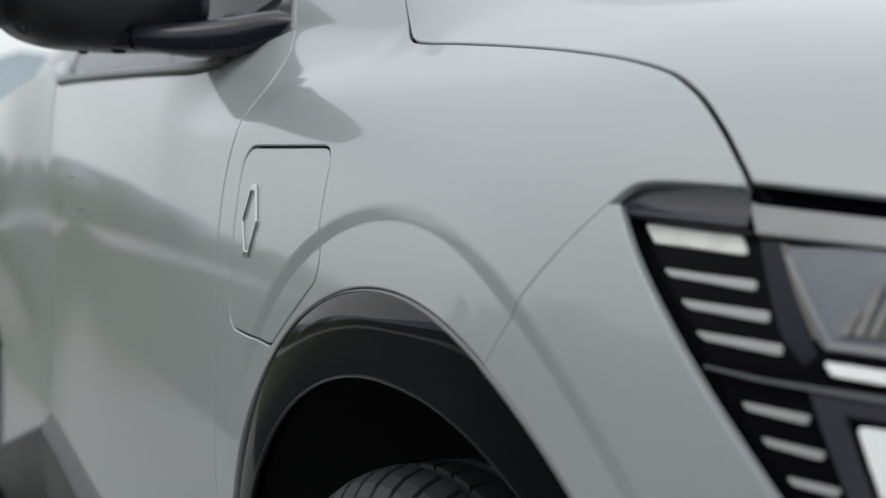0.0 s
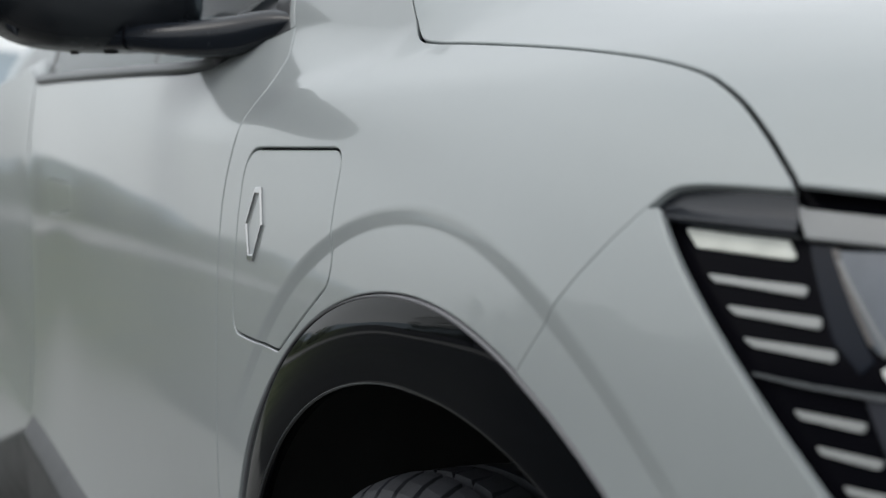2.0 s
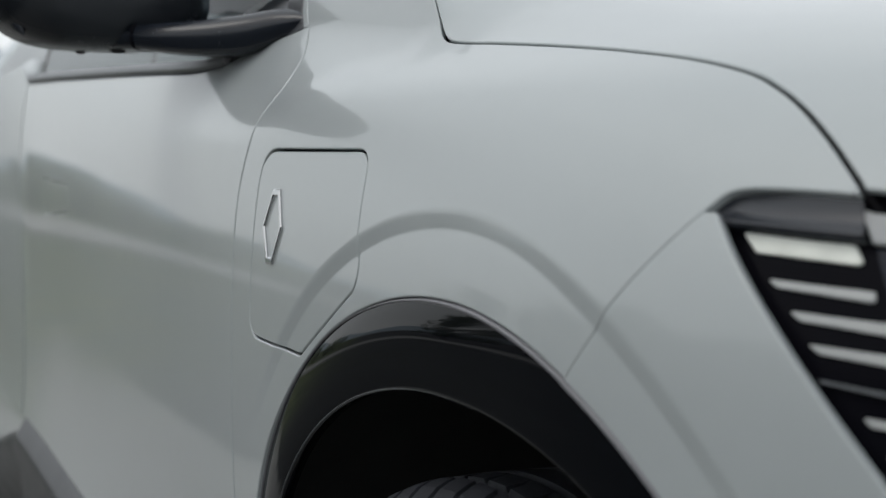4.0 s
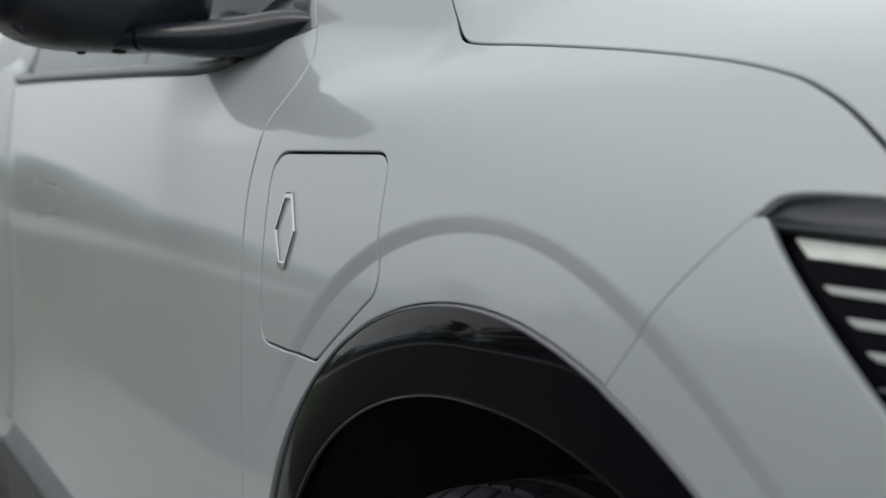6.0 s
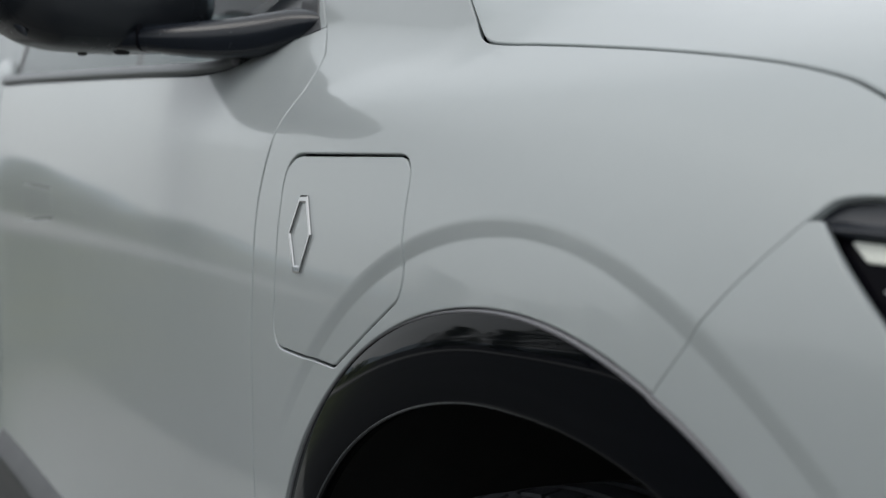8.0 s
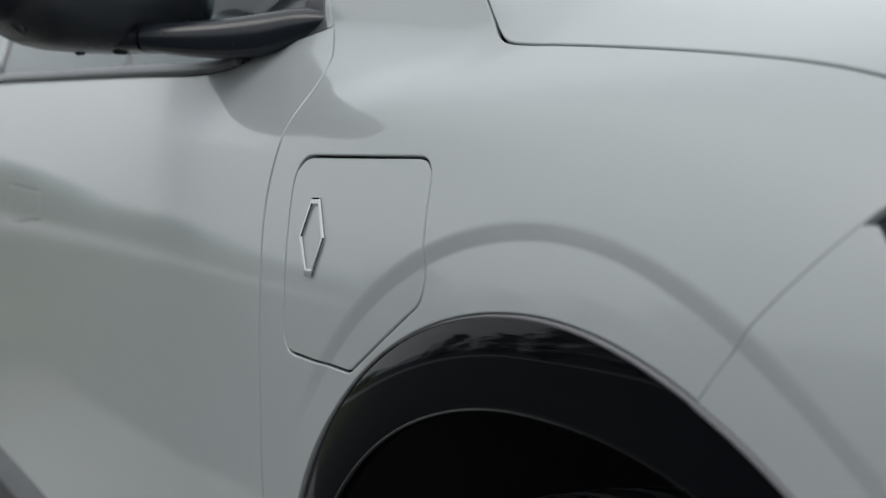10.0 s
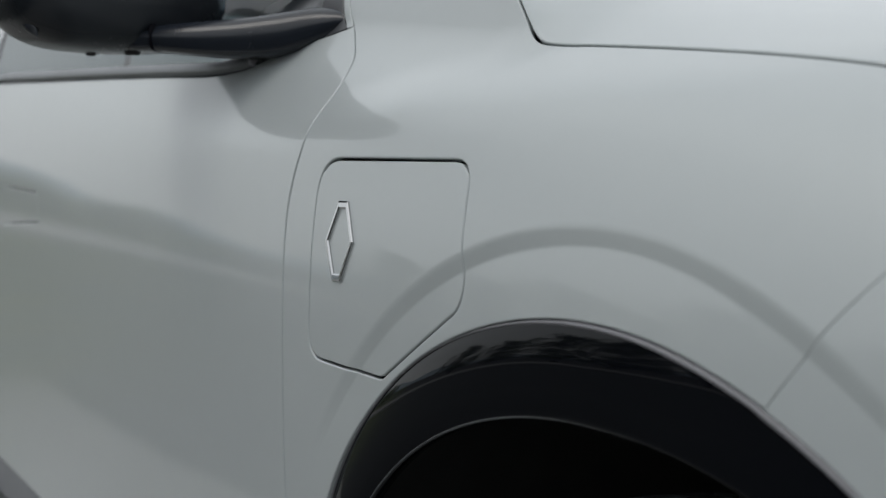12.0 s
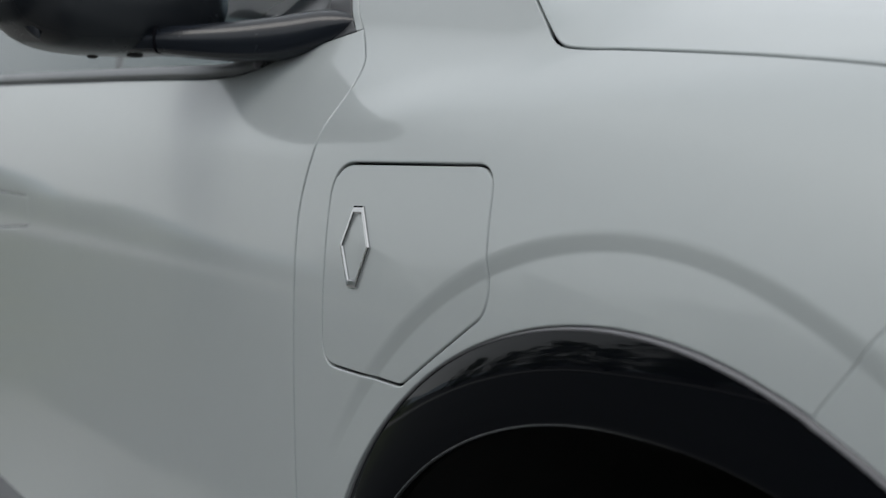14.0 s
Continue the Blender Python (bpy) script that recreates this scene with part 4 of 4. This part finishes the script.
# ---- sill, roof, screens and tail ----
def sill_rows(x0, x1, n, out_by=1.0):
    rows = []
    for i in range(n):
        x = x0 + (x1 - x0) * i / (n - 1)
        e = sill_z(x)
        y = skin(x, height_to_s(x, e)).y
        rows.append([Vector((x, y + (dy if dy > 0 else dy * out_by), max(e + dz, 0.16))) for dy, dz in ((0.02, 0.012), (0.003, 0.003), (-0.001, -0.0015), (-0.003, -0.004), (-0.015, -0.027), (-0.0165, -0.031), (-0.0165, -0.035), (-0.012, -0.06), (-0.008, -0.09),
                                                                          (-0.003, -0.15), (0.05, -0.22), (0.3, -0.24))])
    return rows


sill = sill_rows(-0.42, -1.70, 50)
link("sill_cladding", strip_mesh("sill_cladding", [r[4:] for r in sill], flip=True), CLADDING, car, "satin black sill cladding")
link("sill_lip", strip_mesh("sill_lip", [r[:5] for r in sill], flip=True), LIP, car, "grey upper lip of the sill")


def rear_sill_rows(below):
    """The painted heel of the body ahead of the rear wheel, and the cladding that rises to meet it."""
    rows = []
    for i in range(24):
        x = -1.703 - 0.75 * i / 23
        e = sill_z(x)
        y = skin(x, height_to_s(x, e)).y
        b = max(min(0.423 + 0.215 * (x + 1.70), e - 0.006), 0.2)
        if below:
            profile = ((0.006, 0.004), (-0.004, 0.0), (-0.009, -0.006), (-0.010, -0.02), (-0.008, -0.06), (0.03, -0.14), (0.25, -0.16))
            rows.append([Vector((x, y + dy, max(b + dz, 0.12))) for dy, dz in profile])
        else:
            rows.append([Vector((x, y + dy, e + 0.014 + (b - 0.004 - e - 0.014) * k / 6)) for k, dy in enumerate((0.016, 0.006, 0.004, 0.003, 0.002, 0.001, 0.001))])
    return rows


link("rear_sill", strip_mesh("rear_sill", rear_sill_rows(False), flip=True), PAINT, car)
link("rear_cladding", strip_mesh("rear_cladding", rear_sill_rows(True), flip=True), CLADDING, car, "satin black cladding before the rear wheel")


def lofted(name, mat, f, nu, nv, label=""):
    return link(name, strip_mesh(name, [[Vector(f(i / nu, j / nv)) for j in range(nv + 1)] for i in range(nu + 1)]), mat, car, label)


def roof_skin(u, v):
    x = -1.15 - 2.0 * u
    e = roof_edge(x)
    w = 2 * v - 1
    return x, e.y * w, e.z + 0.012 + 0.055 * (1 - w * w)


lofted("roof", PAINT, roof_skin, 24, 24)


def pillar(u, v):
    x = -0.50 - 0.68 * u
    e = roof_edge(min(x, -0.551))
    base = skin(-0.50, 0.70)
    k = min(u / 0.25, 1)
    p = Vector((x, e.y, e.z)) if u > 0.25 else base.lerp(roof_edge(-0.67), k)
    return p.x - 0.01 + 0.05 * v, p.y + 0.06 * v - 0.005, p.z + 0.012 + 0.006 * math.sin(math.pi * v)


front_pillar = lofted("front_pillar", PAINT, pillar, 24, 6)


def screen(u, v):
    w = 2 * v - 1
    y = w * (0.76 - 0.12 * u)
    return -0.56 - 0.60 * u + 0.16 * (1 - w * w) * (1 - 0.7 * u), y, 1.03 + 0.41 * u + 0.03 * (1 - w * w)


lofted("windscreen", GLASS, screen, 12, 20, "tinted windscreen")


def scuttle(u, v):
    w = 2 * v - 1
    return -0.34 - 0.22 * u + 0.10 * (1 - w * w), w * 0.78, 1.0 + 0.035 * u + 0.02 * (1 - w * w)


lofted("scuttle", SATIN, scuttle, 4, 16)


def tail_section(table):
    def f(u, v):
        w = 2 * v - 1
        x, z, half = table[round(u * (len(table) - 1))]
        return x - 0.07 * (1 - w * w), w * half, z
    return f


rear_screen = lofted("rear_window", DARK_GLASS, tail_section([(-3.06, 1.36, 0.54), (-3.20, 1.25, 0.58), (-3.36, 1.10, 0.66)]), 2, 20, "tinted rear window")
if rear_screen.data.polygons[20].normal.x < 0:
    rear_screen.data.flip_normals()          # its glossy face is seen from the cabin
lofted("tailgate", PAINT, tail_section([(-3.36, 1.10, 0.66), (-3.44, 1.02, 0.78), (-3.52, 0.96, 0.84), (-3.58, 0.75, 0.89), (-3.60, 0.5, 0.90), (-3.52, 0.30, 0.88), (-3.3, 0.22, 0.82)]), 6, 20)


def nose(u, v):
    w = 2 * v - 1
    z = 0.82 - 0.58 * u
    h = section(0.74)[0] - 0.01
    return 0.74 + 0.16 * (1 - abs(w) ** 2.5) - 0.05 * u * u, w * h, z + 0.02 * (1 - w * w)


lofted("front_fascia", PAINT, nose, 10, 24)
lofted("underbody", MATTE, lambda u, v: (0.7 - 4.1 * u, (2 * v - 1) * 0.70, 0.17), 6, 4)
lofted("cabin_floor", CABIN, lambda u, v: (-0.5 - 2.6 * u, (2 * v - 1) * 0.80, 0.85), 6, 4)

for ob in [o for o in car.children if o.type == "MESH" and o.name.split(".")[0] in
           ("fender", "front_door", "rear_door", "rear_quarter_panel", "front_bumper", "hood", "inner_body_shell", "wheel_arch_trim", "wheel_arch_liner", "belt_trim", "side_window",
            "centre_pillar", "pillar_trim", "door_edge", "sill_cladding", "sill_lip", "rear_sill", "rear_cladding", "arch_edge", "liner_edge", "front_pillar", "shoulder")]:
    mirrored(ob)
for thing in (mirror, lamp_thing):
    other = new(thing.name)
    other.parent = car
    other["label"] = thing["label"]
    for o in list(thing.children):
        mirrored(o, other)

# ---- surroundings ----
GROUND = WHEEL_Z - WHEEL_R


def disc(radius, z, n=96):
    rows = []
    for r in (0.0, 3, 8, 20, 60, 200, 700, radius):
        rows.append([Vector((r * math.cos(2 * math.pi * i / n), r * math.sin(2 * math.pi * i / n), z)) for i in range(n + 1)])
    return strip_mesh("ground", rows, flip=True)


ground = link("ground", disc(3000, GROUND), ground_material())
tagged(ground, "added pale concrete lane that bounces light, on worn asphalt giving way to grass", "ground", kind="structure")


def patch(name, corners, z, mat, label, category):
    """A flat patch of ground with a raised edge."""
    bm = bmesh.new()
    top = [bm.verts.new((x, y, GROUND + z)) for x, y in corners]
    low = [bm.verts.new((x, y, GROUND - 0.05)) for x, y in corners]
    bm.faces.new(top)
    for i in range(len(top)):
        j = (i + 1) % len(top)
        bm.faces.new((top[i], low[i], low[j], top[j]))
    return tagged(part(name, bm, mat, None, smooth=False), label, category, kind="structure")


patch("pavement", [(-19.5, -3.0), (-19.5, -30), (-26.5, -30), (-26.5, -3.0)], 0.06, PATH, "pale paved footpath crossing the grass", "footpath")


def hills():
    rows = []
    for i in range(241):
        a = 2 * math.pi * i / 240
        d = Vector((math.cos(a), math.sin(a), 0))
        h = 14 - 7 * max(min(-5 * d.y, 1.0), 0.0) + 13 * max(d.y, 0) * (d.x < 0) + 15 * math.exp(-((a - 2.98) / 0.13) ** 2) + 5 * noise.noise(Vector((3 * d.x, 3 * d.y, 0.3))) + 5 * noise.noise(Vector((14 * d.x, 14 * d.y, 4))) + 2 * noise.noise(Vector((60 * d.x, 60 * d.y, 9)))
        rows.append([d * r + Vector((0, 0, GROUND + z)) for r, z in ((330, -1), (350, h * 0.45), (380, h * 0.8), (430, h), (600, h * 0.8))])
    return strip_mesh("backdrop", rows)


tagged(link("backdrop", hills(), HILL), "hazy wooded hills in the distance", "hills", kind="structure")


def shrub(x, y, size, seed):
    rng = random.Random(seed)
    t = tagged(new("shrub"), "broad green shrub on the grass verge", "shrub", "shrubs along the verge")
    t.location = (x, y, GROUND)
    bm = bmesh.new()
    for i in range(6):
        a = i * 1.05
        tip = Vector((math.cos(a) * 0.45, math.sin(a) * 0.45, 0.55)) * size
        sub = tube_mesh("stem", [superloop(Vector((0, 0, -0.02)).lerp(tip, q), (1, 0, 0), (0, 1, 0), r * size, r * size, 1, 6) for q, r in ((0, 0.03), (0.5, 0.018), (1, 0.006))])
        tmp = bpy.data.meshes.new("stem")
        sub.to_mesh(tmp)
        sub.free()
        bm.from_mesh(tmp)
        bpy.data.meshes.remove(tmp)
    part("stems", bm, BARK, t)
    verts, faces = [], []
    for _ in range(40):
        c = Vector((rng.gauss(0, 0.5), rng.gauss(0, 0.5), rng.uniform(0.12, 0.72))) * size
        r = rng.uniform(0.14, 0.27) * size
        for _ in range(80):
            d = Vector((rng.gauss(0, 1), rng.gauss(0, 1), rng.gauss(0, 0.8))).normalized()
            p = c + d * r * rng.uniform(0.6, 1.1)
            p.z = abs(p.z)
            u = Vector((rng.gauss(0, 1), rng.gauss(0, 1), rng.gauss(0, 1))).normalized()
            v = u.cross(d)
            l = 0.035 * size * rng.uniform(0.7, 1.3)
            k = len(verts)
            verts += [p - u * l, p + v * l * 0.6, p + u * l, p - v * l * 0.6]
            faces.append((k, k + 1, k + 2, k + 3))
    link("foliage", plain_mesh("foliage", verts, faces, smooth=False), SHRUB, t)
    return t


first = shrub(-33, -5.6, 1.25, 3)
for x, y, k, turn in ((-36, -8.0, 1.2, 1.1), (-40, -6.4, 1.5, 2.3), (-39, -11.5, 1.1, 4.0), (-46, -15, 1.4, 5.1)):
    m = pose(x, y, GROUND, 0, 0, math.degrees(turn))
    c = copy_thing(first, m)
    c.scale = (k, k, k)


def tree(x, y, size, seed):
    rng = random.Random(seed)
    t = tagged(new("tree"), "unseen tall leafy tree, added to darken reflections in the car", "tree", "trees at the edge of the open ground")
    t.location = (x, y, GROUND)
    trunk = [superloop((0.02 * size * math.sin(k), 0.02 * size * math.cos(2 * k), z * size - 0.05), (1, 0, 0), (0, 1, 0), r * size, r * size, 1, 10)
             for k, (z, r) in enumerate(((0, 0.035), (0.12, 0.026), (0.35, 0.02), (0.6, 0.013), (0.85, 0.005)))]
    bm = tube_mesh("trunk", trunk)
    for i in range(9):
        a, z = i * 2.4, 0.22 + 0.06 * i
        tip = Vector((math.cos(a) * 0.24, math.sin(a) * 0.24, z + 0.18)) * size
        sub = tube_mesh("limb", [superloop(Vector((0, 0, z * size)).lerp(tip, q), (1, 0, 0), (0, 1, 0), r * size, r * size, 1, 6) for q, r in ((0, 0.011), (0.5, 0.007), (1, 0.002))])
        tmp = bpy.data.meshes.new("limb")
        sub.to_mesh(tmp)
        sub.free()
        bm.from_mesh(tmp)
        bpy.data.meshes.remove(tmp)
    part("trunk", bm, BARK, t)
    verts, faces = [], []
    for _ in range(70):
        h = rng.uniform(0.14, 0.96)
        wide = 0.20 * math.sin(math.pi * min(max((h - 0.02) / 1.02, 0), 1)) ** 0.6
        c = Vector((rng.gauss(0, wide), rng.gauss(0, wide), h)) * size
        r = rng.uniform(0.07, 0.13) * size
        for _ in range(70):
            d = Vector((rng.gauss(0, 1), rng.gauss(0, 1), rng.gauss(0, 0.8))).normalized()
            p = c + d * r * rng.uniform(0.5, 1.1)
            u = Vector((rng.gauss(0, 1), rng.gauss(0, 1), rng.gauss(0, 1))).normalized()
            v = u.cross(d)
            l = 0.022 * size * rng.uniform(0.7, 1.3)
            k = len(verts)
            verts += [p - u * l, p + v * l * 0.6, p + u * l, p - v * l * 0.6]
            faces.append((k, k + 1, k + 2, k + 3))
    link("crown", plain_mesh("crown", verts, faces, smooth=False), LEAF, t)
    return t


# an unseen belt of trees, added so that paint and arch trim reflect dark
rng = random.Random(11)
reflected_tree = tree(20, -42, 9.5, 5)
for i in range(24):
    a = radians(30 + 3.7 * i)
    d = 41 + (5 if i % 2 else 0) + rng.uniform(-3, 3)
    c = copy_thing(reflected_tree, pose(-d * math.cos(a), -d * math.sin(a), GROUND, 0, 0, rng.uniform(0, 360)))
    k = rng.uniform(0.8, 1.15) * min(0.35 + 0.1 * i, 1.0)
    c.scale = (k, k, k)
